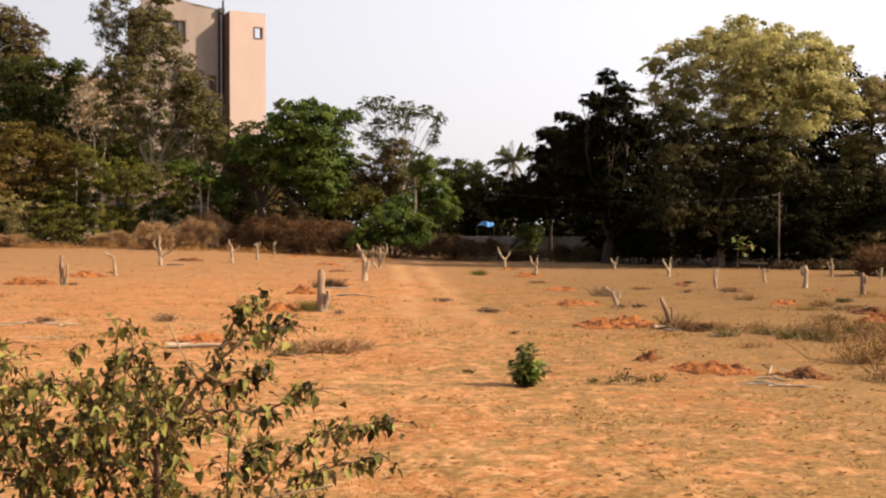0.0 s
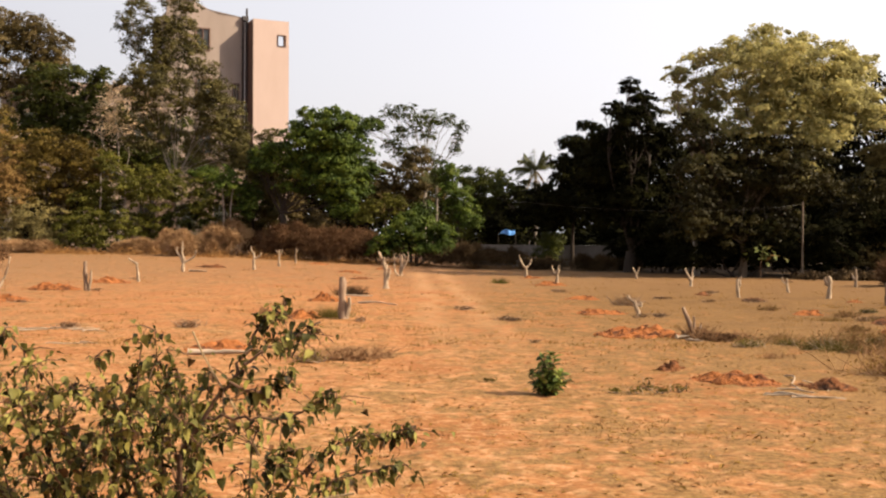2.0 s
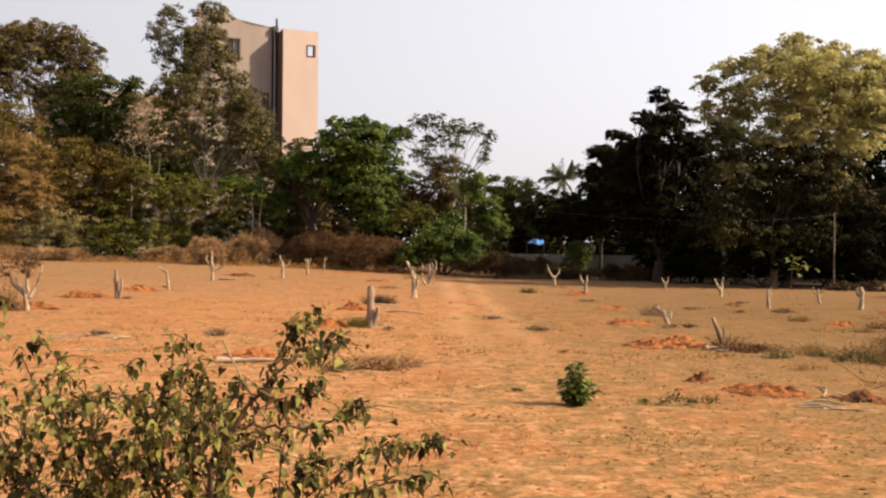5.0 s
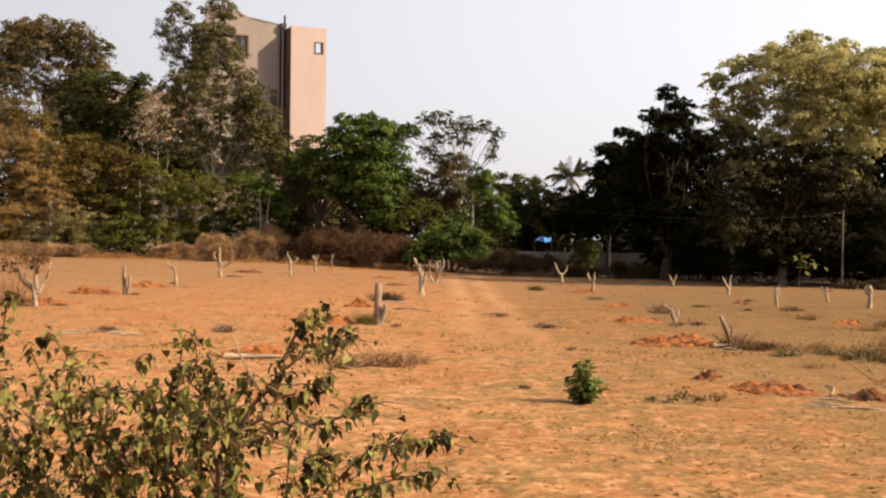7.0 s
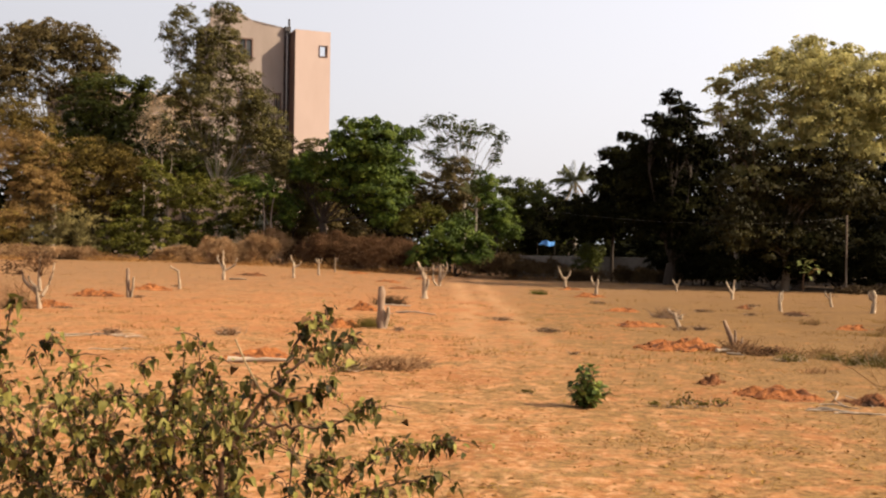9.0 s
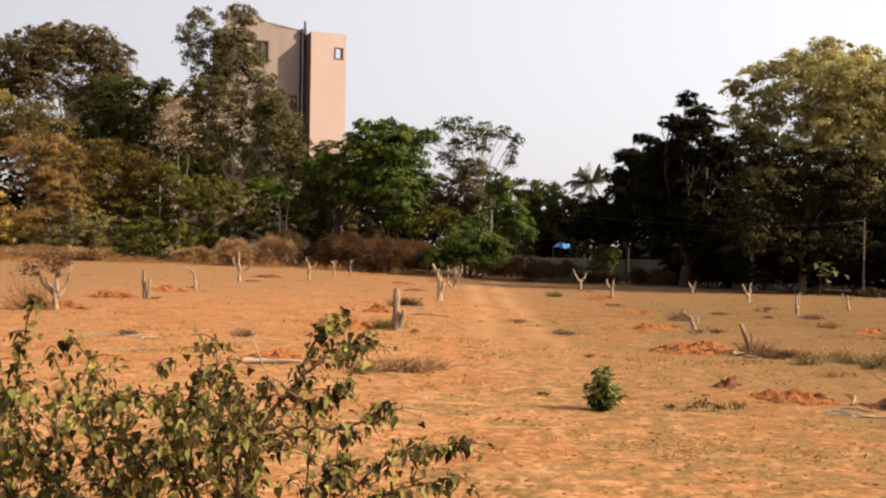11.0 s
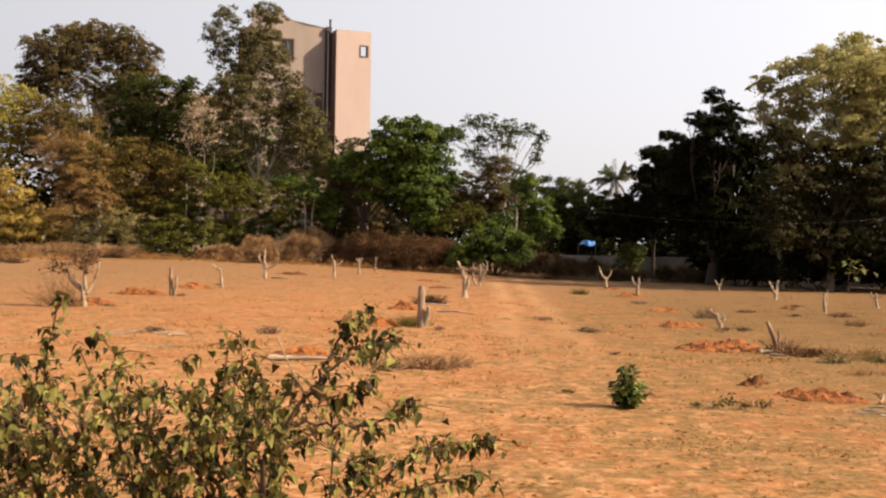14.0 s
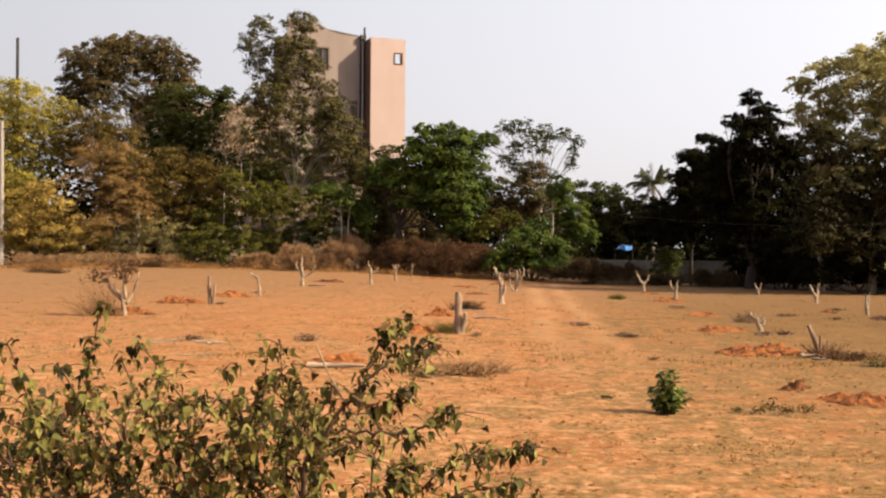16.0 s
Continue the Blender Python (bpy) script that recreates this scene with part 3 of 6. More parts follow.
# ---- building ----
def building():
    """A tall plastered block with a projecting stair tower, turned to the sun, and a lower wing. Local x runs along the front, y into it."""
    base = float(rise(-16.84, 84.0)) - 0.3
    t = thing("apartment_building", "tall sand-coloured plastered building with a projecting tower and curved roofline", "building", -16.69, 84.0, base, 27.0)
    top = 18.6 - base
    # tower: solid below, an open lantern room at the top with a square opening in front and a wide one at the side
    ox0, ox1, oz0, oz1 = 2.02, 2.6, top - 1.86, top - 1.06
    d, low = 1.7, top - 2.6
    for name, lo, hi in (("tower", (0, 0, 0), (2.9, 4.0, low)), ("tower_wall", (0, 0, low), (ox0, 0.25, top)), ("tower_wall", (ox1, 0, low), (2.9, 0.25, top)),
                         ("tower_wall", (ox0, 0, low), (ox1, 0.25, oz0)), ("tower_wall", (ox0, 0, oz1), (ox1, 0.25, top)), ("tower_wall", (0, 0.25, low), (0.25, 4.0, top)),
                         ("tower_wall", (0.25, 3.75, low), (2.9, 4.0, top)), ("tower_wall", (2.65, 3.2, low), (2.9, 3.75, top)), ("tower_wall", (2.65, 0.25, low), (2.9, 0.7, top)),
                         ("tower_wall", (2.65, 0.7, top - 0.5), (2.9, 3.2, top)), ("tower_roof", (0, 0, top), (2.9, 4.0, top + 0.12))):
        b = Buf()
        b.box(lo, hi)
        part(name, b, PLASTER, t)
    b = Buf()
    for x0, x1, z0, z1 in ((ox0 - 0.07, ox0, oz0 - 0.07, oz1 + 0.07), (ox1, ox1 + 0.07, oz0 - 0.07, oz1 + 0.07), (ox0, ox1, oz0 - 0.07, oz0), (ox0, ox1, oz1, oz1 + 0.07)):
        b.box((x0, -0.05, z0), (x1, 0.02, z1))
    part("opening_frame", b, FRAME_BROWN, t, "brown frame of the tower opening")
    # thin added sheet; stain and shade of the tower side are in its brown
    b = Buf()
    b.box((-0.03, 0.02, 0), (-0.003, d, top - 0.02))
    part("side_cladding", b, FRAME_BROWN, t, "dark brown sheet for the stained and shaded side of the tower")
    # main front set back behind the tower, greyer, its roofline swinging up in a curve
    mt = top + 0.42
    wins = ((-4.05, -3.1, top - 2.35, top - 0.72), (-4.05, -2.95, top - 6.4, top - 4.6), (-1.15, -0.75, top - 6.3, top - 4.9), (-4.05, -2.95, top - 10.5, top - 8.7))
    cols = sorted({-6.4, 0.0, *[w[0] for w in wins], *[w[1] for w in wins]})
    for x0, x1 in zip(cols, cols[1:]):
        holes = sorted((w[2], w[3]) for w in wins if w[0] <= x0 and w[1] >= x1)
        z = 0.0
        for z0, z1 in holes + [(mt, mt)]:
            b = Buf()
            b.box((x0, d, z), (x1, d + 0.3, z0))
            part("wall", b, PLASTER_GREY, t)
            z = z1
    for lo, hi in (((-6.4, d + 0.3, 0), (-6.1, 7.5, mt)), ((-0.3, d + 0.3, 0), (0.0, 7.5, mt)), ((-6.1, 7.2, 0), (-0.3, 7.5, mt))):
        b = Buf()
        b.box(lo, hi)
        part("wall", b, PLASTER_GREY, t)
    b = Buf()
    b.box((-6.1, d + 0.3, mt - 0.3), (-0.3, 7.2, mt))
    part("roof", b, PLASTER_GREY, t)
    b = Buf()
    curve = [(-6.4, mt + 0.002), (0.0, mt + 0.002), (-1.5, mt + 0.04)]
    for k in range(13):
        s = k / 12
        curve.append((-2.0 - 2.6 * s, mt + 0.06 + 0.95 * s * s * (3 - 2 * s)))
    curve.append((-6.4, mt + 1.1))
    b.prism(curve, d, d + 0.25)
    part("parapet", b, PLASTER_GREY, t, "curved parapet")
    for x0, x1, z0, z1 in wins:
        b = Buf()
        b.box((x0, d + 0.16, z0), (x1, d + 0.2, z1))
        w = part("window", b, GLASS, t, "dusty dark window pane")
        b = Buf()
        for a0, a1, c0, c1 in ((x0 - 0.1, x0, z0 - 0.1, z1 + 0.1), (x1, x1 + 0.1, z0 - 0.1, z1 + 0.1), (x0, x1, z0 - 0.1, z0), (x0, x1, z1, z1 + 0.1), ((x0 + x1) / 2 - 0.04, (x0 + x1) / 2 + 0.04, z0, z1)):
            b.box((a0, d - 0.06, c0), (a1, d + 0.15, c1))
        part("frame", b, FRAME_BROWN, w)
    # drain pipes in the corner, and the mast on the roof
    for x, r, m in ((-0.12, 0.09, PIPE), (-0.4, 0.09, PIPE), (-0.26, 0.055, PIPE_GREY)):
        b = Buf()
        b.tube([(x, d - 0.16, 0.2), (x, d - 0.16, top * 0.5), (x, d - 0.16, mt + 0.1)], [r] * 3, 10)
        for z in np.arange(1.5, top, 2.1):
            b.box((x - r - 0.04, d - 0.2, z), (x + r + 0.04, d, z + 0.1))
        part("drain_pipe", b, m, t, shade=False)
    b = Buf()
    b.tube([(-0.14, d - 0.3, top - 0.5), (-0.14, d - 0.3, top + 0.6), (-0.14, d - 0.3, top + 1.15)], [0.09, 0.09, 0.09], 8)
    b.box((-0.48, d - 0.4, mt - 0.25), (-0.02, d - 0.02, mt + 0.1))
    part("roof_mast", b, METAL_DARK, t)
    # lower wing
    b = Buf()
    b.box((-18, 0.6, 0), (-6.42, 6.0, 12.6 - base))
    b.box((-18.1, 0.45, 12.6 - base), (-6.42, 6.1, 12.9 - base))
    wing = part("wing", b, PLASTER_WING, t, "lower pinkish wing of the building")
    for k in range(4):
        for z in (2.2, 5.4, 8.6):
            b = Buf()
            b.box((-17.0 + 2.7 * k, 0.56, z), (-15.7 + 2.7 * k, 0.59, z + 1.5))
            part("window", b, GLASS, wing)
    return t


building()


def outhouse():
    """The small plastered structure that shows under the trees before the building."""
    t = thing("outhouse", "small pale plastered building half hidden behind trees", "building", -19.0, 72.5, None, 20.0)
    b = Buf()
    b.box((-4, 0, -0.2), (4, 4, 6.1))
    part("wall", b, PLASTER_WING, t)
    b = Buf()
    b.box((-4.3, -0.4, 6.1), (4.3, 4.3, 6.4))
    part("roof", b, PLASTER, t)
    for x in (-2.5, 0.2, 2.4):
        b = Buf()
        b.box((x - 0.5, -0.03, 1.6), (x + 0.5, -0.01, 3.0))
        part("window", b, GLASS, t)
    return t


outhouse()


def tarpaulin():
    """A sagging blue sheet tied between two posts beyond the wall."""
    t = thing("tarpaulin", "pale blue plastic sheet tied between posts behind the wall", "tarpaulin", 2.62, 62.5)
    nx, nz = 18, 8
    v, f = [], []
    for y in (0.0, 0.012):
        for i in range(nx + 1):
            for j in range(nz + 1):
                x, z = -0.6 + 0.95 * i / nx, 1.8 + 0.42 * (0.25 + 0.75 * smooth(i / nx * 1.6)) * j / nz
                v.append((x, y + 0.9 * max(0.0, -x) + 0.35 * j / nz + 0.06 * math.sin(9 * x + 2 * z) + 0.04 * math.sin(17 * x), z - (0.12 + 0.07 * math.sin(5 * x)) * j / nz - 0.06 * math.sin(7 * x + 1)))
    w = nz + 1
    o = (nx + 1) * w
    for i in range(nx):
        for j in range(nz):
            a = i * w + j
            f += [(a, a + w, a + w + 1, a + 1), (a + o, a + o + 1, a + o + w + 1, a + o + w)]
    b = Buf()
    b.add(v, f)
    part("sheet", b, BLUE, t, shade=True)
    for x, y in ((-0.62, 0.58), (0.36, 0.03)):
        b = Buf()
        b.tube([(x, y, -0.1), (x, y, 0.95), (x, y, 1.95)], [0.02] * 3, 6)
        part("post", b, BARK, t)
    return t


tarpaulin()


# ---- poles and cable ----
def utility_pole(label, x, y, height, r, mat, arm=True):
    t = thing("utility_pole", label, "pole", x, y)
    b = Buf()
    b.tube([(0, 0, -0.3), (0, 0, height / 2), (0, 0, height)], [r * 1.15, r, r * 0.85], 10)
    part("shaft", b, mat, t, shade=True)
    if arm:
        b = Buf()
        b.box((-0.5, -0.04, height - 0.5), (0.5, 0.04, height - 0.42))
        part("crossarm", b, METAL_DARK, t)
    return t


utility_pole("slim weathered pole standing before dark trees", 13.81, 43.97, 3.15, 0.036, POLE_BROWN, False)
utility_pole("pale concrete pole at the edge of the field", -33.4, 58.4, 8.4, 0.13, CONCRETE)
utility_pole("dark steel pole rising behind a yellow-green tree", -41.68, 75.0, 16.6, 0.13, METAL_DARK, False)


def cable():
    b = Buf()
    ends = [(-1.0, 60.5, 4.3), (6.4, 46.0, 2.86), (13.81, 43.9, 3.05)]
    pts = []
    for s in np.linspace(0, 1, 28):
        a, m, e = (np.array(q) for q in ends)
        pts.append((1 - s) ** 2 * a + 2 * s * (1 - s) * (2 * m - (a + e) / 2) + s * s * e)
    b.tube(pts, [0.0038] * 28, 5)
    return tagged(part("overhead_cable", b, WIRE), "thin overhead cable sagging in front of dark trees", "cable")


cable()

# ---- trees and bushes round the field ----
tree("shade_tree", "tall brown-green tree with an airy crown and pale limbs", -32.0, 74.0, [(-1.5, 13.9, 2.9, 2.1), (2.0, 13.6, 2.3, 2.3), (0.1, 14.9, 2.3, 1.4), (3.2, 12.0, 1.6, 1.4), (-3.4, 12.4, 1.8, 1.9), (0.9, 11.2, 2.3, 1.2), (-1.5, 11.8, 2.7, 1.5), (2.6, 11.4, 2.1, 1.2), (-2.6, 14.1, 1.6, 1.6), (-0.7, 15.6, 1.8, 1.0), (1.9, 15.2, 1.8, 1.1), (3.6, 13.4, 1.4, 1.4), (-4.7, 13.2, 1.4, 1.5), (-4.3, 14.7, 1.3, 0.9), (-4.9, 11.6, 1.2, 1.1), (-2.2, 15.9, 1.5, 0.6)],
     LEAF_BROWN, 0.26, 23000, 0.3, pale=True)
tree("shade_tree", "dark green tree with broad layered branches", -25.6, 68.0, [(-0.3, 10.9, 2.1, 0.9), (1.5, 10.0, 1.6, 1.0), (-1.0, 9.3, 2.2, 1.1), (1.1, 8.4, 2.2, 1.1), (-1.8, 7.7, 2.2, 1.3), (0.0, 6.8, 2.5, 1.3), (2.2, 11.1, 0.9, 0.5)],
     LEAF_DARK, 0.26, 13000, 0.3)
tree("eucalyptus_tree", "very tall feathery grey-green eucalyptus tree with pale trunk", -17.4, 64.0, [(-2.3, 14.7, 0.9, 0.8), (0.2, 14.7, 1.2, 1.1), (-0.9, 13.3, 1.9, 1.3), (-0.2, 11.6, 1.6, 1.4), (-0.6, 9.5, 2.4, 1.7), (1.4, 8.5, 2.0, 1.5), (-1.8, 7.3, 2.0, 1.5), (2.7, 7.7, 1.4, 1.8), (1.0, 6.0, 2.5, 1.4), (-1.3, 11.4, 1.0, 1.0), (4.1, 5.8, 0.8, 2.0), (0.3, 13.1, 1.0, 1.2), (-2.3, 9.5, 1.3, 1.3), (-2.9, 13.7, 0.7, 1.0), (-2.6, 12.4, 0.8, 0.9), (1.3, 12.1, 0.8, 0.8), (1.7, 10.6, 1.1, 1.0), (2.5, 9.4, 1.1, 0.9), (3.3, 7.9, 1.1, 1.3), (3.6, 6.3, 1.0, 1.1)],
     LEAF_GREY, 0.2, 25000, 0.2, pale=True)
tree("shade_tree", "dense dark tree in the shade of the grove", -20.6, 70.0, [(-1.3, 6.1, 2.6, 1.4), (1.3, 5.7, 2.2, 1.1), (-3.5, 7.0, 1.8, 1.3), (3.8, 4.8, 1.8, 1.1), (0.6, 7.9, 2.2, 1.1), (-2.0, 8.4, 1.8, 1.0)],
     LEAF_DARK, 0.25, 11000, 0.25)
tree("scrub_tree", "reddish-brown scrub tree with drying foliage", -24.3, 62.0, [(0.6, 5.7, 2.3, 1.2), (2.4, 4.7, 1.6, 1.3), (-0.9, 4.4, 1.8, 1.8), (-2.7, 5.3, 2.0, 1.6), (0.9, 3.1, 2.0, 1.3)],
     LEAF_RUST, 0.2, 11000, 0.18)
tree("scrub_tree", "green scrub tree with thin pale stems", -18.2, 61.0, [(-2.2, 5.1, 0.9, 0.6), (-1.0, 3.8, 1.9, 1.1), (1.0, 3.4, 1.9, 1.3), (3.6, 2.9, 1.9, 1.4), (-3.1, 2.7, 1.6, 1.1)],
     LEAF_MID, 0.2, 9000, 0.14)
tree("scrub_tree", "bright green young tree at the edge of the grove", -13.4, 60.0, [(-1.0, 4.5, 1.2, 0.6), (0.3, 3.8, 1.0, 0.8), (1.1, 3.0, 0.8, 1.3)],
     LEAF_BRIGHT, 0.18, 3000, 0.1)
tree("hedge_bush", "leafy green bush along the edge of the field", -20.1, 60.0, [(0.4, 1.6, 1.9, 0.9), (1.9, 1.3, 1.6, 0.8), (-1.5, 1.4, 1.6, 0.8), (-0.6, 0.6, 2.2, 0.6)],
     LEAF_MID, 0.18, 6000, 0.08)
tree("hedge_bush", "leafy green bush along the edge of the field", -15.7, 61.0, [(-0.2, 1.6, 1.9, 1.1), (1.7, 1.3, 1.3, 1.0), (-1.5, 0.8, 1.3, 0.7)],
     LEAF_DARK, 0.18, 5000, 0.08)
tree("hedge_bush", "dusty yellow-brown bush along the edge of the field", -24.4, 60.0, [(0.2, 1.6, 1.9, 1.3), (-1.4, 1.1, 1.9, 1.3), (1.5, 0.6, 1.4, 0.6)],
     LEAF_DUSTY, 0.18, 5500, 0.08)
tree("shade_tree", "bright yellow-green tree beside pale poles", -34.8, 63.0, [(-0.2, 9.8, 2.1, 1.8), (1.5, 8.5, 1.7, 1.5), (0.6, 6.6, 2.3, 1.6), (-0.5, 4.8, 2.1, 1.8), (2.6, 7.6, 1.2, 1.4), (-2.8, 7.3, 2.5, 3.2), (-0.6, 10.8, 1.4, 0.9), (1.0, 4.8, 1.8, 1.2), (2.4, 9.4, 1.1, 1.1), (-0.9, 8.4, 2.1, 2.1)],
     LEAF_YELLOW, 0.22, 15000, 0.16)
tree("scrub_tree", "yellow-brown scrub tree with drying foliage", -31.9, 60.0, [(-0.3, 2.1, 2.4, 1.7), (2.3, 1.8, 1.8, 1.4), (0.7, 3.7, 2.0, 1.3), (-3.2, 2.3, 2.0, 2.0), (3.7, 1.0, 1.3, 0.9), (-1.7, 1.0, 2.0, 0.9)],
     LEAF_OCHRE, 0.18, 13000, 0.12)
tree("scrub_tree", "brown twiggy scrub tree with few leaves", -26.8, 60.5, [(-0.4, 4.7, 1.8, 1.8), (-1.1, 6.4, 1.7, 1.3), (0.9, 3.3, 1.3, 1.7), (-1.1, 2.3, 1.7, 1.3), (-2.5, 5.7, 1.3, 1.7), (1.0, 5.0, 0.8, 1.3)],
     LEAF_TWIG, 0.2, 13000, 0.1, fine=True)
tree("scrub_tree", "rust-brown scrub tree with drying foliage", -27.8, 63.0, [(-2.4, 8.1, 1.8, 1.1), (-0.8, 8.1, 1.9, 1.3), (-2.8, 8.8, 1.4, 1.0), (-1.3, 6.9, 2.1, 1.4), (-3.5, 6.9, 1.4, 1.4), (2.7, 5.8, 2.4, 1.4), (4.5, 4.8, 1.7, 1.4), (1.6, 3.8, 1.7, 1.7)],
     LEAF_RUST, 0.2, 11000, 0.14)
tree("shade_tree", "round bright green tree with dark spreading limbs", -10.3, 60.0, [(2.2, 8.0, 1.4, 0.4), (1.8, 7.3, 1.2, 0.5), (3.4, 7.5, 1.5, 0.6), (-0.1, 6.1, 1.1, 0.3), (2.0, 6.5, 1.8, 0.6), (5.1, 7.3, 0.8, 0.4), (0.8, 6.8, 1.2, 0.6), (-0.6, 6.0, 1.1, 0.5), (-1.2, 5.2, 0.9, 0.5), (4.0, 6.3, 1.2, 0.7), (-1.1, 5.8, 1.0, 0.3), (0.8, 5.5, 1.8, 0.5), (3.0, 5.4, 2.0, 0.6), (4.6, 4.9, 1.0, 0.7), (-0.8, 4.9, 1.2, 0.3), (1.7, 4.5, 2.2, 0.5), (4.3, 3.9, 1.0, 0.7), (2.7, 3.6, 1.5, 0.5), (3.7, 2.6, 1.2, 0.5), (0.5, 3.9, 1.1, 0.3), (2.7, 6.1, 2.2, 1.6), (3.2, 4.5, 2.0, 1.7), (0.7, 5.2, 1.5, 0.8)],
     LEAF_BRIGHT, 0.25, 20000, 0.3)
tree("shade_tree", "thin airy tree with pale branches", -2.5, 68.0, [(-2.2, 9.3, 0.8, 0.6), (-1.3, 9.5, 0.8, 0.4), (-0.6, 8.8, 1.0, 0.6), (0.5, 8.9, 1.2, 0.6), (1.5, 8.9, 0.6, 0.5), (-3.3, 8.6, 1.0, 0.5), (-4.1, 8.2, 0.7, 0.5), (-1.6, 8.0, 0.9, 0.5), (-0.0, 8.0, 1.1, 0.4), (-2.2, 7.3, 0.7, 0.5), (-1.5, 6.8, 0.6, 0.6), (2.1, 7.9, 0.4, 0.8), (-0.4, 6.8, 1.1, 0.5), (0.5, 6.2, 0.8, 0.6), (2.3, 8.5, 0.4, 0.4), (1.9, 7.0, 0.4, 0.5)],
     LEAF_DARK, 0.2, 3900, 0.2, pale=True)
tree("scrub_tree", "pale dry tree with thin brown foliage", -4.8, 64.0, [(-0.2, 4.7, 1.3, 1.2), (-0.6, 3.3, 1.1, 0.8), (1.5, 5.0, 0.9, 1.3), (-1.6, 4.2, 1.0, 1.0), (0.8, 3.8, 1.4, 1.0), (2.5, 4.5, 1.2, 1.0), (2.1, 6.0, 0.8, 0.8)],
     LEAF_BROWN, 0.2, 7500, 0.12)
tree("scrub_tree", "pale yellow-green scrub behind a dense bush", -4.8, 58.5, [(-0.1, 2.9, 0.9, 0.6), (0.9, 3.2, 0.7, 0.6), (-0.8, 2.4, 0.7, 0.4)],
     LEAF_MID, 0.18, 1500, 0.06)
tree("scrub_tree", "young tree with flat bright green tiers", -0.4, 60.0, [(-0.2, 4.0, 1.1, 0.5), (0.1, 3.3, 1.1, 0.5), (-0.7, 4.9, 0.8, 0.8), (0.6, 2.5, 1.0, 0.6)],
     LEAF_BRIGHT, 0.2, 3600, 0.1)
tree("hedge_bush", "dense bright green bush at the edge of the field", -2.6, 56.0, [(0.1, 2.0, 1.5, 0.7), (1.4, 1.6, 0.9, 0.8), (-1.1, 1.5, 1.0, 0.6), (0.5, 2.8, 0.7, 0.5), (-0.2, 2.4, 0.9, 0.5), (-0.2, 0.9, 1.8, 0.5), (1.3, 0.8, 1.2, 0.5), (-1.7, 0.9, 0.9, 0.5)],
     LEAF_BRIGHT, 0.2, 9000, 0.1)
tree("shade_tree", "dark green tree in the middle distance", 1.9, 72.0, [(-0.9, 5.2, 1.9, 1.3), (0.6, 4.5, 1.6, 1.2), (-0.5, 3.3, 1.9, 1.4), (1.9, 3.7, 1.2, 1.1), (-1.3, 2.0, 1.7, 1.1), (1.0, 2.2, 1.5, 1.4)],
     LEAF_DARK, 0.26, 11000, 0.25)
tree("shade_tree", "dark green tree far behind the field edge", -1.8, 76.0, [(0.0, 4.6, 1.8, 1.5), (0.6, 2.6, 2.2, 1.6), (-1.6, 3.4, 1.6, 1.6)],
     LEAF_DARK, 0.28, 5000, 0.2)
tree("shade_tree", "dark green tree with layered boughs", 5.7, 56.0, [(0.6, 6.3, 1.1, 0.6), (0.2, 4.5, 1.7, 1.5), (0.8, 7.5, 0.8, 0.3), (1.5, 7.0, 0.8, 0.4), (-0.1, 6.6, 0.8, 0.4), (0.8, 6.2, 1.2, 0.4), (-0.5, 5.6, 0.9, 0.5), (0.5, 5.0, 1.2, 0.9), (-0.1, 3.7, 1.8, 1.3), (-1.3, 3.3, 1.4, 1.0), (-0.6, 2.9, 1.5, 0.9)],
     LEAF_DEEP_SHADE, 0.24, 15000, 0.12)
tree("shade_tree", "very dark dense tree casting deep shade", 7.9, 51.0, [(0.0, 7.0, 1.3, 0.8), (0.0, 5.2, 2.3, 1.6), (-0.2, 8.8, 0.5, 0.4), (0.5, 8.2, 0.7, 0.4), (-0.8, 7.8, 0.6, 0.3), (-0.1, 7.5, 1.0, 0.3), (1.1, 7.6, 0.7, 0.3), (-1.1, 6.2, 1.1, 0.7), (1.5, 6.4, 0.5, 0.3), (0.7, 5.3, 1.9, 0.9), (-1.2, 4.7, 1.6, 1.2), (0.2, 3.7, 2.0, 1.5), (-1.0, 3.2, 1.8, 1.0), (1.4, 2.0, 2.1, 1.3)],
     LEAF_DEEP_SHADE, 0.24, 21000, 0.35)
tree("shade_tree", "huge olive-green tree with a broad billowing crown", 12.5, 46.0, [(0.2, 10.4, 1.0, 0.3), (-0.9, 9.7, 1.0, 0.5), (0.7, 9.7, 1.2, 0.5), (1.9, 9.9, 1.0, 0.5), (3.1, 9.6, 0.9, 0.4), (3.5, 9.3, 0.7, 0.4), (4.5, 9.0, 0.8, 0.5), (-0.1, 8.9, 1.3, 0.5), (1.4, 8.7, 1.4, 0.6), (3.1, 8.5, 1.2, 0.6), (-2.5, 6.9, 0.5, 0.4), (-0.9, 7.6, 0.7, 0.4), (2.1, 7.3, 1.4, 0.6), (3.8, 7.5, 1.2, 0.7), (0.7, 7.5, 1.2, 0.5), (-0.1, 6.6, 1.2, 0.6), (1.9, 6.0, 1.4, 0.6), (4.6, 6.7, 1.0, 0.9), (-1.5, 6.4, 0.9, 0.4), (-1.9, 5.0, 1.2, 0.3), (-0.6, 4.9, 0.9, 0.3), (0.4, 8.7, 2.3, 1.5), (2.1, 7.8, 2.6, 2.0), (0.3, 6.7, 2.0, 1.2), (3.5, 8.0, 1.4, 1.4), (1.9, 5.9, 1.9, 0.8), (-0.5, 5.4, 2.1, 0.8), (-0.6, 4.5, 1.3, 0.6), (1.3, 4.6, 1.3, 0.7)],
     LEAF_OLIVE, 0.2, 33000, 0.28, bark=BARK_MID)
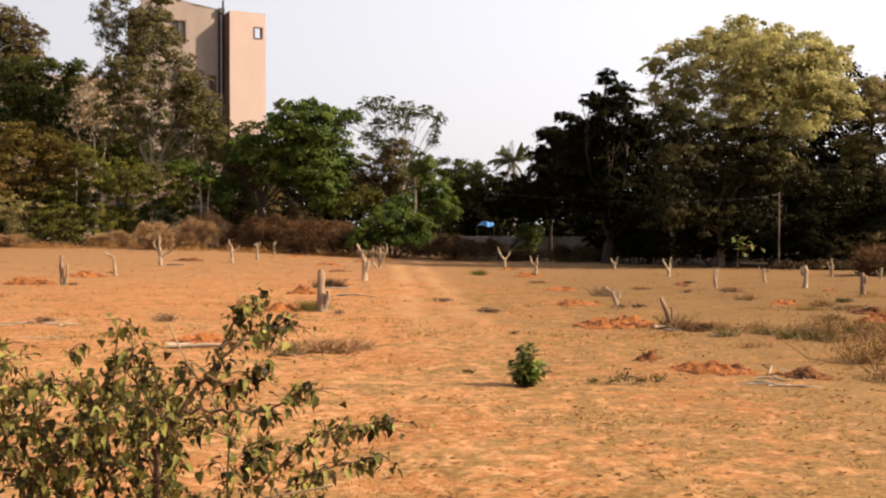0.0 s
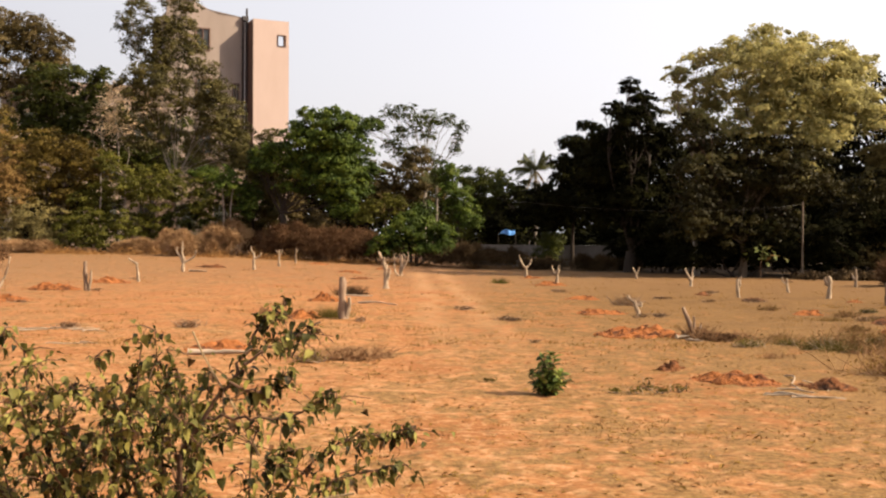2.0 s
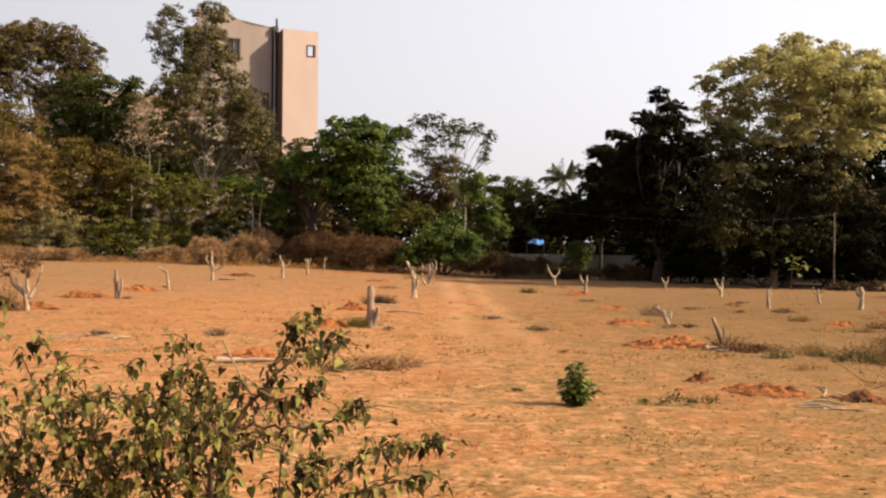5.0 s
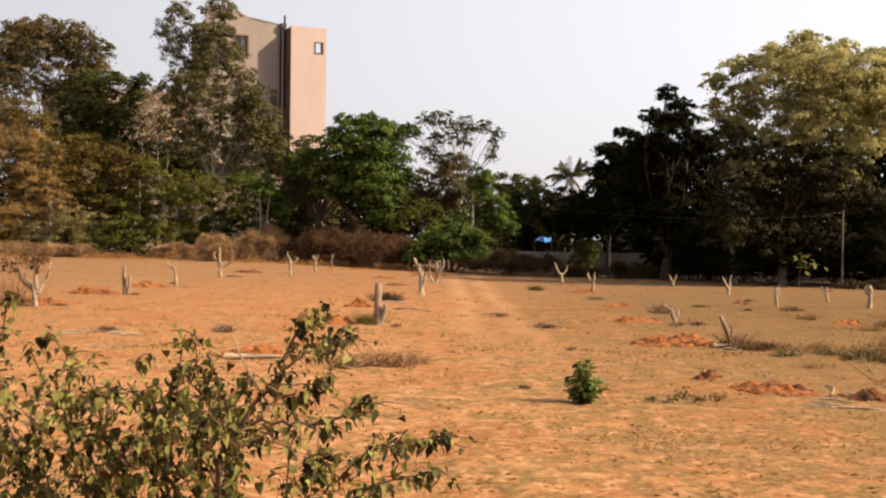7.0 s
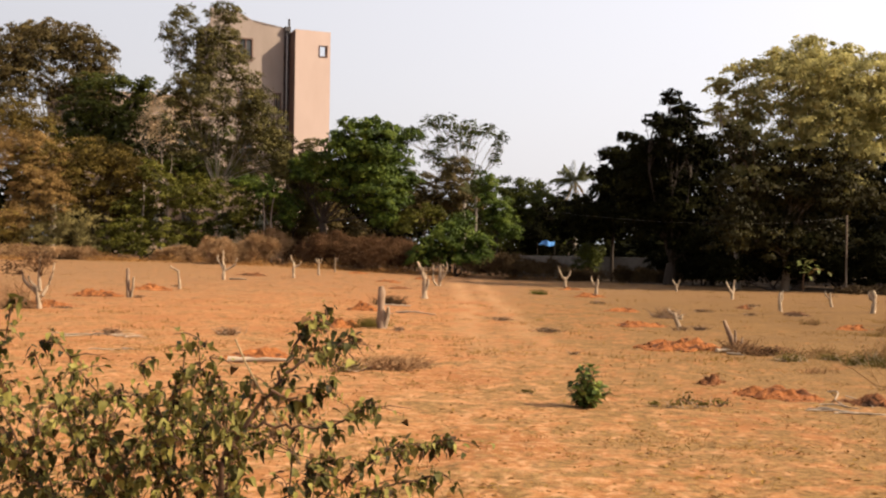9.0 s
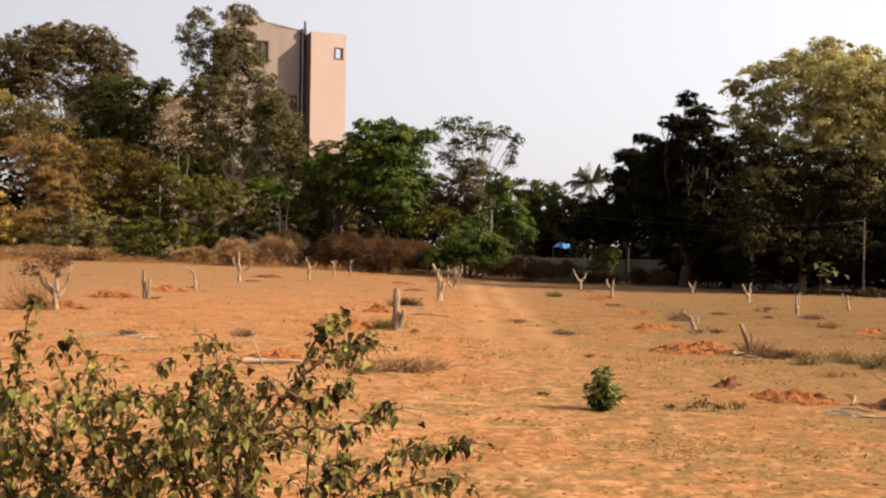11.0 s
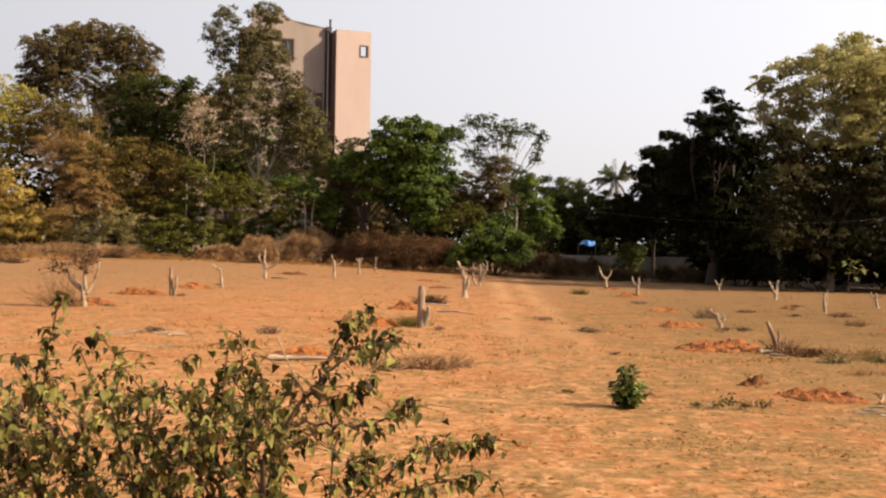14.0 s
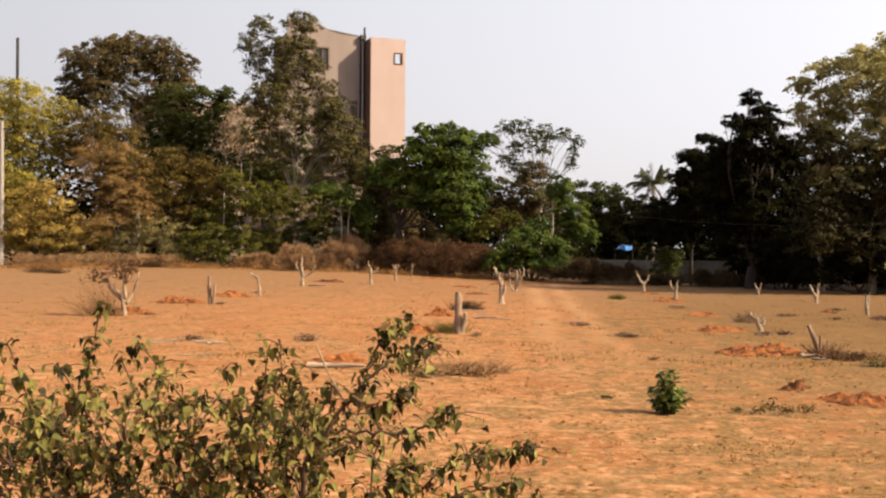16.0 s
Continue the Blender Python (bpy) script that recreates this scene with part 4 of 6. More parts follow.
tree("shade_tree", "thin airy olive-green tree with pale bare twigs", 10.2, 47.0, [(0.1, 9.4, 1.0, 0.5), (-0.9, 8.7, 0.7, 0.5), (-0.8, 7.5, 0.8, 0.6), (0.4, 8.3, 1.1, 0.9), (1.2, 9.6, 0.7, 0.4), (-0.1, 6.7, 0.9, 0.5), (0.9, 7.4, 0.6, 0.5), (0.3, 7.3, 0.5, 0.3)],
     LEAF_OLIVE, 0.17, 6400, 0.14, pale=True, tuft=0.7)
# lower part of the olive crown as its own tree, darkened for shade
tree("shade_tree", "shaded lower boughs of the huge olive-green tree, built apart", 11.7, 45.2, [(-2.1, 6.3, 0.8, 0.6), (0.2, 4.2, 1.4, 0.8), (-2.0, 5.7, 1.1, 0.5), (-0.9, 5.2, 1.4, 0.7), (1.7, 5.1, 1.8, 0.8), (-1.8, 4.1, 1.7, 0.9), (0.1, 3.5, 1.8, 1.0), (-2.1, 2.7, 1.4, 1.2), (1.5, 4.1, 1.4, 0.9), (-0.6, 2.0, 1.4, 0.9), (2.9, 3.8, 1.4, 0.9), (1.5, 2.5, 1.4, 1.1)],
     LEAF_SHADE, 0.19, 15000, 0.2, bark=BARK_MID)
tree("shade_tree", "brown-green tree with drooping dusty foliage", 19.3, 47.0, [(-0.4, 7.1, 1.5, 1.0), (1.1, 5.9, 1.1, 1.1), (-0.8, 5.2, 1.1, 0.8), (-1.6, 1.9, 1.0, 0.6), (-3.5, 1.8, 1.0, 0.5)],
     LEAF_DUSTY, 0.2, 10000, 0.35)
# lower part of the drooping crown, split off and coloured as if shaded
tree("shade_tree", "shaded lower boughs of the drooping brown-green tree, built apart", 18.1, 46.2, [(-0.5, 3.4, 1.4, 1.1), (1.2, 3.0, 1.7, 1.6), (-1.5, 2.4, 1.3, 1.1), (0.4, 1.8, 1.5, 1.1)],
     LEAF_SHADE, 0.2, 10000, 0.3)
# added tree closing a gap between crowns; its leaf colour carries the shade
tree("shade_tree", "added tree with shade-darkened leaves between larger trees", 10.1, 52.0, [(0.0, 5.6, 1.4, 1.2), (0.1, 3.8, 1.8, 1.4), (0.8, 2.0, 2.0, 1.4), (-0.5, 6.6, 0.8, 0.6), (1.6, 5.0, 1.3, 1.2)],
     LEAF_DEEP_SHADE, 0.22, 11000, 0.22)
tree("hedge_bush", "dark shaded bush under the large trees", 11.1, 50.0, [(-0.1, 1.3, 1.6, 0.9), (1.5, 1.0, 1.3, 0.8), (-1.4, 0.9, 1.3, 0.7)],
     LEAF_DEEP_SHADE, 0.18, 6000, 0.08)
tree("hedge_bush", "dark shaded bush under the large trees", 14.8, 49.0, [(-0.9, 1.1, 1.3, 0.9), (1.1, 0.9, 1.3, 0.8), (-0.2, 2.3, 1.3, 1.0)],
     LEAF_DEEP_SHADE, 0.18, 6000, 0.08)
tree("hedge_bush", "dusty brown bush under the large trees", 18.3, 45.0, [(-1.8, 0.9, 1.2, 0.8), (-0.1, 0.8, 1.4, 0.8), (1.6, 1.1, 1.4, 1.2)],
     LEAF_BROWN, 0.18, 6000, 0.08)
tree("hedge_bush", "dark bush at the end of the boundary wall", 8.4, 57.2, [(0.1, 0.9, 0.9, 0.8), (0.9, 0.7, 0.8, 0.6)],
     LEAF_DEEP_SHADE, 0.18, 2600, 0.06)
tree("hedge_bush", "dark bush beside the boundary wall", 4.5, 57.0, [(0.2, 1.2, 0.7, 0.9), (-0.2, 0.6, 0.8, 0.5)],
     LEAF_DARK, 0.18, 2200, 0.06)
tree("shade_tree", "large tree continuing the grove beside the field", 21.2, 54.0, [(-0.8, 6.9, 2.8, 3.1), (3.4, 7.5, 3.4, 3.4), (-3.7, 3.8, 3.4, 2.3), (0.9, 3.2, 3.4, 2.3), (-2.6, 5.6, 1.7, 1.7)],
     LEAF_DEEP_SHADE, 0.34, 9000, 0.4)
tree("shade_tree", "dark tree standing behind the boundary wall", 3.4, 66.0, [(0.3, 3.6, 1.6, 1.3), (1.5, 2.7, 1.6, 1.6), (-1.5, 2.3, 1.4, 1.0), (-0.4, 1.3, 1.7, 0.8)],
     LEAF_DEEP_SHADE, 0.24, 8000, 0.2)
tree("scrub_tree", "thin grey-green young tree before the building", -12.3, 62.0, [(-0.5, 5.5, 0.9, 1.3), (0.2, 3.9, 1.0, 1.2), (-0.6, 2.7, 1.1, 1.1), (1.0, 2.3, 1.0, 0.8), (1.0, 4.4, 0.9, 1.2), (0.9, 6.4, 0.7, 0.9)],
     LEAF_GREY, 0.18, 10000, 0.1)
# pale leaf tone gives the bright flecks in front of the wing
tree("shade_tree", "thin tree with pale pinkish leaves before the low wing", -21.7, 67.0, [(-0.0, 8.5, 1.4, 1.8), (-1.1, 8.0, 1.1, 1.4), (1.2, 8.8, 1.3, 1.6), (-0.4, 9.9, 1.0, 0.7)],
     LEAF_PALE, 0.2, 1700, 0.12, pale=True)
tree("scrub_tree", "brown-green scrub between the trees and the building", -11.1, 64.0, [(-1.0, 3.2, 1.4, 1.5), (-1.9, 1.5, 1.5, 0.9), (-0.5, 1.3, 1.4, 0.8), (2.2, 1.6, 2.0, 0.8), (-0.2, 4.3, 1.4, 1.1), (0.5, 2.8, 1.7, 1.0)],
     LEAF_BROWN, 0.2, 12000, 0.1)
# thickets added as dark undergrowth, deep shade put into their leaf colour
tree("hedge_bush", "thicket under the grove, its leaves darkened for deep shade", 11.5, 45.5, [(-0.8, 1.3, 1.2, 1.0), (0.7, 1.5, 1.2, 1.2), (2.1, 1.0, 1.1, 0.8), (-2.0, 0.8, 1.1, 0.6)],
     LEAF_DEEP_SHADE, 0.18, 9000, 0.08)
tree("hedge_bush", "thicket under the grove, its leaves darkened for deep shade", 9.4, 51.0, [(-0.1, 1.2, 1.5, 1.1), (1.6, 1.4, 1.3, 1.2), (-1.5, 2.9, 1.2, 0.8)],
     LEAF_DEEP_SHADE, 0.18, 8000, 0.08)
tree("hedge_bush", "thicket under the grove, its leaves darkened for deep shade", 16.8, 45.0, [(-1.7, 1.4, 1.1, 1.1), (-0.2, 1.8, 1.2, 1.2), (1.4, 2.0, 1.4, 1.4)],
     LEAF_DEEP_SHADE, 0.18, 9000, 0.08)
tree("hedge_bush", "low dark scrub where the grove meets the field", 14.9, 43.4, [(-0.8, 0.12, 0.9, 0.16), (0.4, 0.15, 1.0, 0.2), (1.3, 0.12, 0.9, 0.16)],
     TWIG_DARK, 0.14, 2200, 0.05)
tree("hedge_bush", "low dark scrub where the grove meets the field", 17.2, 42.6, [(-1.2, 0.15, 0.9, 0.2), (0.1, 0.2, 1.0, 0.25), (1.3, 0.15, 0.9, 0.2)],
     TWIG_DARK, 0.14, 2200, 0.05)
tree("dry_bush", "rounded dry brown bush at the field edge", -13.9, 59.0, [(0.6, 0.9, 1.3, 0.8), (-0.5, 0.5, 1.1, 0.5)],
     TWIG_TAN, 0.12, 5000, 0.04)
tree("dry_bush", "rounded dry reddish-brown bush at the field edge", -9.0, 58.0, [(-0.6, 1.0, 1.5, 0.8), (0.6, 0.6, 1.4, 0.5)],
     TWIG_RED, 0.12, 5200, 0.04)
tree("dry_bush", "dark brown dry bush at the field edge", -6.2, 57.0, [(-0.6, 1.0, 1.6, 0.8), (0.8, 0.9, 1.1, 0.7)],
     TWIG_RED, 0.12, 4500, 0.04)
tree("dry_bush", "low dry brown bush at the field edge", -18.0, 58.0, [(0.4, 0.4, 0.8, 0.3), (-0.5, 0.3, 0.7, 0.25)],
     TWIG_TAN, 0.12, 2500, 0.04)
tree("dry_bush", "low dry brown bush at the field edge", -15.1, 56.0, [(0.0, 0.7, 0.8, 0.6)],
     TWIG_TAN, 0.12, 2200, 0.04)
tree("dry_bush", "dry brown bush at the field edge", -24.1, 58.0, [(0.8, 0.25, 0.9, 0.2), (-0.9, 0.25, 1.0, 0.2)],
     TWIG_TAN, 0.12, 3000, 0.04)
tree("dry_bush", "low grey-brown bush at the field edge", 0.4, 55.0, [(-0.3, 0.6, 1.6, 0.5), (1.5, 0.5, 1.5, 0.3), (-1.7, 0.5, 1.0, 0.3)],
     TWIG_DARK, 0.12, 4200, 0.04)
tree("dry_bush", "low grey-brown bush at the field edge", 6.0, 54.0, [(0.2, 0.3, 1.4, 0.3), (-2.1, 0.2, 1.1, 0.3), (1.9, 0.2, 1.1, 0.3)],
     TWIG_DARK, 0.12, 3000, 0.04)
tree("dry_bush", "tangled dry brown bush at the field edge", -11.4, 60.0, [(-0.4, 0.7, 1.4, 0.6), (0.5, 0.5, 1.3, 0.5)],
     TWIG_RED, 0.12, 3500, 0.04)
tree("dry_bush", "tangled dry brown bush at the field edge", -6.1, 60.0, [(1.6, 0.7, 1.3, 0.6), (-1.6, 0.6, 1.6, 0.4), (0.3, 0.5, 1.9, 0.4)],
     TWIG_DARK, 0.12, 3500, 0.04)
tree("dry_bush", "dark brown dry bush at the field edge", 15.2, 37.0, [(0.0, 0.5, 0.8, 0.5)],
     TWIG_RED, 0.12, 2200, 0.04)
tree("dry_bush", "bare brown bush at the field edge", -28.0, 58.0, [(1.3, 0.3, 1.6, 0.3), (3.6, 0.3, 1.2, 0.25), (-1.1, 0.3, 1.4, 0.3), (-3.2, 0.3, 1.4, 0.25)],
     TWIG_TAN, 0.12, 2500, 0.04)


def palm_tree(label, x, y, height, fronds, reach, steep, withered):
    """A slender stem and arching fronds, each with a row of leaflets on both sides; the lowest fronds hang withered."""
    rng = np.random.default_rng(next(SEEDS))
    t = thing("palm_tree", label, "tree", x, y)
    b = Buf()
    b.tube(bend((0, 0, -0.2), (0.1, 0, height), rng, 0.02, 12), np.linspace(0.06, 0.04, 12) * reach, 9, rng, 0.05)
    part("trunk", b, BARK_PALE, t, shade=True)
    for k in range(fronds):
        az = k * 2.4 + rng.uniform(-0.2, 0.2)
        dead = k < withered
        el = rng.uniform(-1.2, -0.8) if dead else rng.uniform(*steep)
        long = reach * (rng.uniform(0.5, 0.7) if dead else rng.uniform(0.85, 1.1))
        s = np.linspace(0, 1, 9)
        out = np.cos(el) * long * s * (1 - 0.2 * s * s)
        up = np.sin(el) * long * s - 0.42 * long * s ** 2.3 * (0.4 + 0.6 * np.cos(el))
        line = np.stack([0.1 + np.cos(az) * out, np.sin(az) * out, height + up], 1)
        b = Buf()
        b.tube(line, np.linspace(0.015, 0.003, 9) * reach, 4)
        side = np.array([-np.sin(az), np.cos(az), 0.0])
        ahead = np.array([np.cos(az), np.sin(az), 0])
        v, f = [], []
        for j in range(34):
            q = 0.16 + 0.83 * j / 33
            c = np.array([np.interp(q, s, line[:, i]) for i in range(3)])
            for sg in (-1, 1):
                ln = 0.26 * reach * math.sin(math.pi * (0.16 + 0.76 * q)) * rng.uniform(0.6, 1.15)
                tip = c + side * sg * ln * rng.uniform(0.4, 0.8) + ahead * ln * 0.4 - np.array([0, 0, ln * rng.uniform(0.25, 0.8)])
                a = len(v)
                v += [c - ahead * 0.02, c + ahead * 0.02, (c + tip) / 2 + ahead * 0.026 + np.array([0, 0, 0.02]), tip]
                f += [(a, a + 1, a + 2), (a, a + 2, a + 3)]
        b.add(v, f)
        part("frond", b, LEAF_TWIG if dead else LEAF_PALM, t, "dead brown hanging frond" if dead else "")
    return t


palm_tree("slender coconut palm with a ragged grey-green head", 4.5, 70.0, 6.0, 24, 2.15, (0.0, 1.25), 3)
palm_tree("young palm with steep fronds on a thin pale stem", -1.7, 61.0, 4.5, 11, 1.5, (0.6, 1.4), 1)


def far_woods():
    """Continuous far foliage behind the grove."""
    rng = np.random.default_rng(91)
    b = Buf()
    for x0, y0, x1, y1, h, n in ((-90, 86, -24, 93, 11.5, 9000), (-38, 93, -8, 95, 8.0, 7000), (-74, 72, -26, 77, 6.0, 8000), (-22, 95, 26, 96, 6.4, 10000), (7, 66, 40, 52, 6.4, 13000), (36, 56, 60, 30, 8.5, 5000)):
        s = rng.uniform(0, 1, n)
        x = x0 + (x1 - x0) * s + rng.normal(size=n) * 1.0
        y = y0 + (y1 - y0) * s + rng.normal(size=n) * 1.2
        crest = h * (0.78 + 0.14 * np.sin(x * 0.9 + 1) + 0.12 * np.sin(x * 2.3) + 0.06 * np.sin(x * 5.1))
        crest = crest * (0.3 + 0.7 * smooth(s / 0.25))
        z = rise(x, y) + crest * rng.uniform(0, 1, n) ** 0.8
        b.leaves(np.stack([x, y, z], 1), 0.66, rng, 0.65, 0.4)
    return tagged(part("far_woods", b, LEAF_DEEP_SHADE), "dark green woods closing the view behind the grove", "woods", kind="stuff")


far_woods()


# ---- cut trunks ----
def stump(label, x, y, height, prongs, thick=0.07, dark=False, turn=0.0, mat=None):
    """A lopped trunk. Prongs: (start height as a share, reach sideways, reach in depth, end height as a share)."""
    rng = np.random.default_rng(next(SEEDS))
    t = thing("cut_trunk", label, "tree stump", x, y, None, turn, "lopped trunks in the field")
    for k, (s0, dx, dy, s1) in enumerate(prongs):
        b = Buf()
        a = np.array([dx * 0.12 * (s0 > 0), 0, s0 * height - (0.1 if s0 == 0 else 0.0)])
        line = bend(a, (dx, dy, s1 * height), rng, 0.035 if k == 0 else 0.09, 10)
        if k:
            line[:, 0] += np.sin(np.linspace(0, np.pi, 10)) * dx * 0.18
        r = thick * (0.85 if k == 0 else 0.56)
        rad = np.linspace(r * 1.15, r * (0.68 if k == 0 else 0.55), 10) * rng.uniform(0.82, 1.18, 10)
        if s0 == 0:
            rad[0] *= 1.25
        b.tube(line, rad, 9, rng, 0.28)
        part("trunk" if k == 0 else "branch", b, mat or (STUMP_DARK if dark and k == 0 else STUMP), t, shade=True)
    return t


L1 = "pale lopped tree trunk standing in the dry field"
L2 = "forked pale lopped trunk with two arms"
L3 = "thin bleached lopped stem at the far side"
stump("grey lopped trunk with a pale second stem", -10.92, 30.72, 0.85, [(0, -0.05, 0, 1.0), (0.0, 0.16, -0.08, 0.72)], 0.085, True)
stump("pale lopped trunk bent over at its top", -11.03, 36.04, 0.78, [(0, -0.08, 0, 0.75), (0.72, -0.36, 0, 1.02)], 0.06)
stump(L2, -11.18, 42.39, 1.1, [(0, 0.0, 0, 0.55), (0.5, -0.05, 0, 1.1), (0.35, 0.5, 0, 0.8), (0.3, -0.25, 0, 0.9)], 0.08)
stump(L2, -8.99, 45.59, 0.95, [(0, 0.0, 0, 0.6), (0.55, -0.12, 0, 1.05), (0.5, 0.3, 0, 0.75)], 0.08)
stump(L3, -8.55, 49.2, 0.8, [(0, 0.0, 0, 0.95), (0.6, 0.14, 0, 1.0), (0.7, -0.12, 0, 0.95)], 0.06)
stump(L3, -8.43, 53.34, 0.72, [(0, 0.02, 0, 1.0), (0.7, 0.12, 0, 0.98)], 0.045)
stump("thick pale lopped trunk with a stub to one side", -2.45, 33.63, 1.15, [(0, -0.02, 0, 0.68), (0.6, -0.26, 0, 1.0), (0.5, -0.06, 0, 0.85), (0.25, 0.1, 0, 0.55)], 0.1)
stump("three upright lopped stems in one clump", -2.55, 43.12, 1.0, [(0, 0.0, 0, 0.85), (0.0, -0.3, 0.1, 0.9), (0.0, 0.26, 0, 0.98), (0.1, 0.12, 0, 0.9)], 0.07)
stump("thick grey lopped trunk with one sunlit side", -2.38, 21.22, 0.84, [(0, -0.05, 0, 1.0), (0.0, 0.1, -0.1, 0.52)], 0.1, True)
stump(L2, 2.56, 44.5, 0.9, [(0, 0, 0, 0.5), (0.42, -0.3, 0, 1.0), (0.42, 0.24, 0, 0.82)], 0.08)
stump("pale lopped trunk with two short stubs", 3.3, 38.06, 0.68, [(0, -0.02, 0, 0.7), (0.5, -0.18, 0, 1.0), (0.5, 0.08, 0, 0.98)], 0.07)
stump(L1, 6.85, 42.76, 0.5, [(0, 0, 0, 0.6), (0.4, -0.14, 0, 0.95), (0.4, 0.14, 0, 1.0)], 0.06)
stump(L2, 7.75, 36.72, 0.65, [(0, 0, 0, 0.4), (0.3, -0.2, 0, 0.95), (0.3, 0.1, 0, 1.02)], 0.075)
stump(L1, 7.59, 29.72, 0.6, [(0, -0.02, 0, 0.9), (0.5, 0.07, 0, 1.0)], 0.06)
stump(L1, 9.92, 32.86, 0.48, [(0, -0.06, 0, 0.9), (0.4, -0.2, 0, 1.0)], 0.05)
stump("thick pale lopped trunk standing in the dry field", 10.06, 29.72, 0.62, [(0, 0.0, 0, 1.0), (0.6, -0.1, 0, 0.95)], 0.085)
stump(L1, 13.36, 36.72, 0.6, [(0, 0.02, 0, 0.7), (0.4, -0.16, 0, 0.8), (0.5, 0.0, 0, 1.05)], 0.07)
stump("dark brown lopped trunk near the grove", 10.47, 26.67, 0.55, [(0, 0.0, 0, 1.0), (0.5, 0.08, 0, 0.9)], 0.085, True, mat=WOOD_BROWN)
stump(L1, 13.88, 33.92, 0.42, [(0, 0.04, 0, 1.0), (0.3, -0.12, 0, 0.8)], 0.06)
stump("pale lopped trunk leaning over beside clods", 3.8, 23.11, 0.4, [(0, -0.14, 0, 0.75), (0.45, -0.26, 0.1, 1.0), (0.4, 0.02, 0, 0.7)], 0.06)
stump("leaning dark lopped trunk with shaggy bark", 3.83, 17.82, 0.5, [(0, -0.2, 0, 1.0), (0.1, -0.02, 0, 0.7), (0.1, 0.1, 0, 0.45)], 0.05, True, mat=WOOD_BROWN)
fork_thing = stump("wide forked pale lopped trunk with two long arms", -11.13, 25.17, 1.15, [(0, -0.08, 0, 0.42), (0.34, -0.52, 0.1, 0.82), (0.28, 0.34, 0, 0.98), (0.38, -0.02, 0.05, 1.1), (0.4, -0.3, 0.0, 0.7)], 0.07)


def withered_leaves(t, spots, n, mat):
    """Bunches of dead leaves still hanging on a cut trunk, with the twigs that carry them."""
    rng = np.random.default_rng(next(SEEDS))
    for x, y, z, r, fx, fz in spots:
        b = Buf()
        for _ in range(n // 10):
            tip = np.array([x, y, z]) + rng.normal(size=3) * r * 0.7
            b.tube(bend((fx, 0.0, fz), tip, rng, 0.08, 4), [0.008, 0.006, 0.004, 0.002], 3, cap=False)
        p = np.array([x, y, z]) + rng.normal(size=(n, 3)) * np.array([r, r, r * 0.7]) * 0.6
        b.leaves(p, 0.09, rng, 0.4, 0.2, 0.4)
        tagged(part("dead_leaves", b, mat, t, "bunch of withered red-brown leaves"), kind="stuff")


withered_leaves(fork_thing, [(-0.75, 0.1, 1.02, 0.26, -0.45, 0.85), (-0.3, 0.1, 1.2, 0.2, -0.1, 0.9), (0.1, 0.0, 1.15, 0.18, 0.0, 0.8)], 170, TWIG_RED)


# ---- heaps of dug earth ----
def mound(x, y, width, height, dark=False, label=""):
    """A heap thrown up in several shovel loads, lumpy, with a scooped side and loose clods."""
    rng = np.random.default_rng(next(SEEDS))
    rings, k = 13, 34
    humps = [(rng.uniform(-0.62, 0.62), rng.uniform(-0.5, 0.5), rng.uniform(0.16, 0.34), rng.uniform(0.45, 1.0)) for _ in range(6)]
    shift = Vector((rng.uniform(0, 50), rng.uniform(0, 50), 0))
    ph = rng.uniform(0, 6.3, 3)
    v = []
    for i in range(rings + 1):
        r = i / rings
        for j in range(k):
            a = 2 * math.pi * j / k
            lob = 1 + 0.16 * math.sin(2 * a + ph[0]) + 0.12 * math.sin(3 * a + ph[1]) + 0.07 * math.sin(6 * a + ph[2])
            ux, uy = math.cos(a) * r * lob, math.sin(a) * r * lob
            z = max(q[3] * math.exp(-((ux - q[0]) ** 2 + (uy - q[1]) ** 2) / q[2] ** 2 / 2) for q in humps)
            px, py = ux * width / 2, uy * width * 0.4
            lump = noise.noise(Vector((px * 7, py * 7, 0)) + shift) * 0.4 + noise.noise(Vector((px * 15, py * 15, 3)) + shift) * 0.15
            z = height * (0.18 + 0.46 * z + lump * 0.9) * (1 - r ** 4) * (0.55 + 0.45 * (1 - r * r))
            v.append((px, py, max(z, 0.004) - (0.06 if i == rings else 0.0)))
    f = []
    for i in range(rings):
        for j in range(k):
            a, c = i * k + j, i * k + (j + 1) % k
            f.append((a, a + k, c + k, c))
    b = Buf()
    b.add(v, f)
    for _ in range(int(14 + width * 20)):
        a, r = rng.uniform(0, 6.3), rng.uniform(0.2, 1.25)
        s = rng.uniform(0.008, 0.022) * (1.7 if rng.uniform() < 0.2 else 1.0)
        px, py = math.cos(a) * r * width / 2, math.sin(a) * r * width * 0.4
        near = min(v, key=lambda q: (q[0] - px) ** 2 + (q[1] - py) ** 2)
        c = np.array([px, py, max(0.0, near[2] if r < 1.05 else 0.0) + s * 0.3])
        o = np.array([(1, 0, 0), (-1, 0, 0), (0, 1, 0), (0, -1, 0), (0, 0, 1), (0, 0, -1)], float) * s * rng.uniform(0.6, 1.3, (6, 3))
        b.add(c + o + rng.normal(size=(6, 3)) * s * 0.15, [(0, 2, 4), (2, 1, 4), (1, 3, 4), (3, 0, 4), (2, 0, 5), (1, 2, 5), (3, 1, 5), (0, 3, 5)])
    ob = part("soil_mound", b, CLAY_DARK if dark else CLAY, None, shade=False)
    ob.matrix_world = pose(x, y, float(rise(x, y)))
    return tagged(ob, label or ("small heap of dark brown dug earth" if dark else "low heap of orange-red dug earth with clods"), "soil mound", "heaps of dug earth")


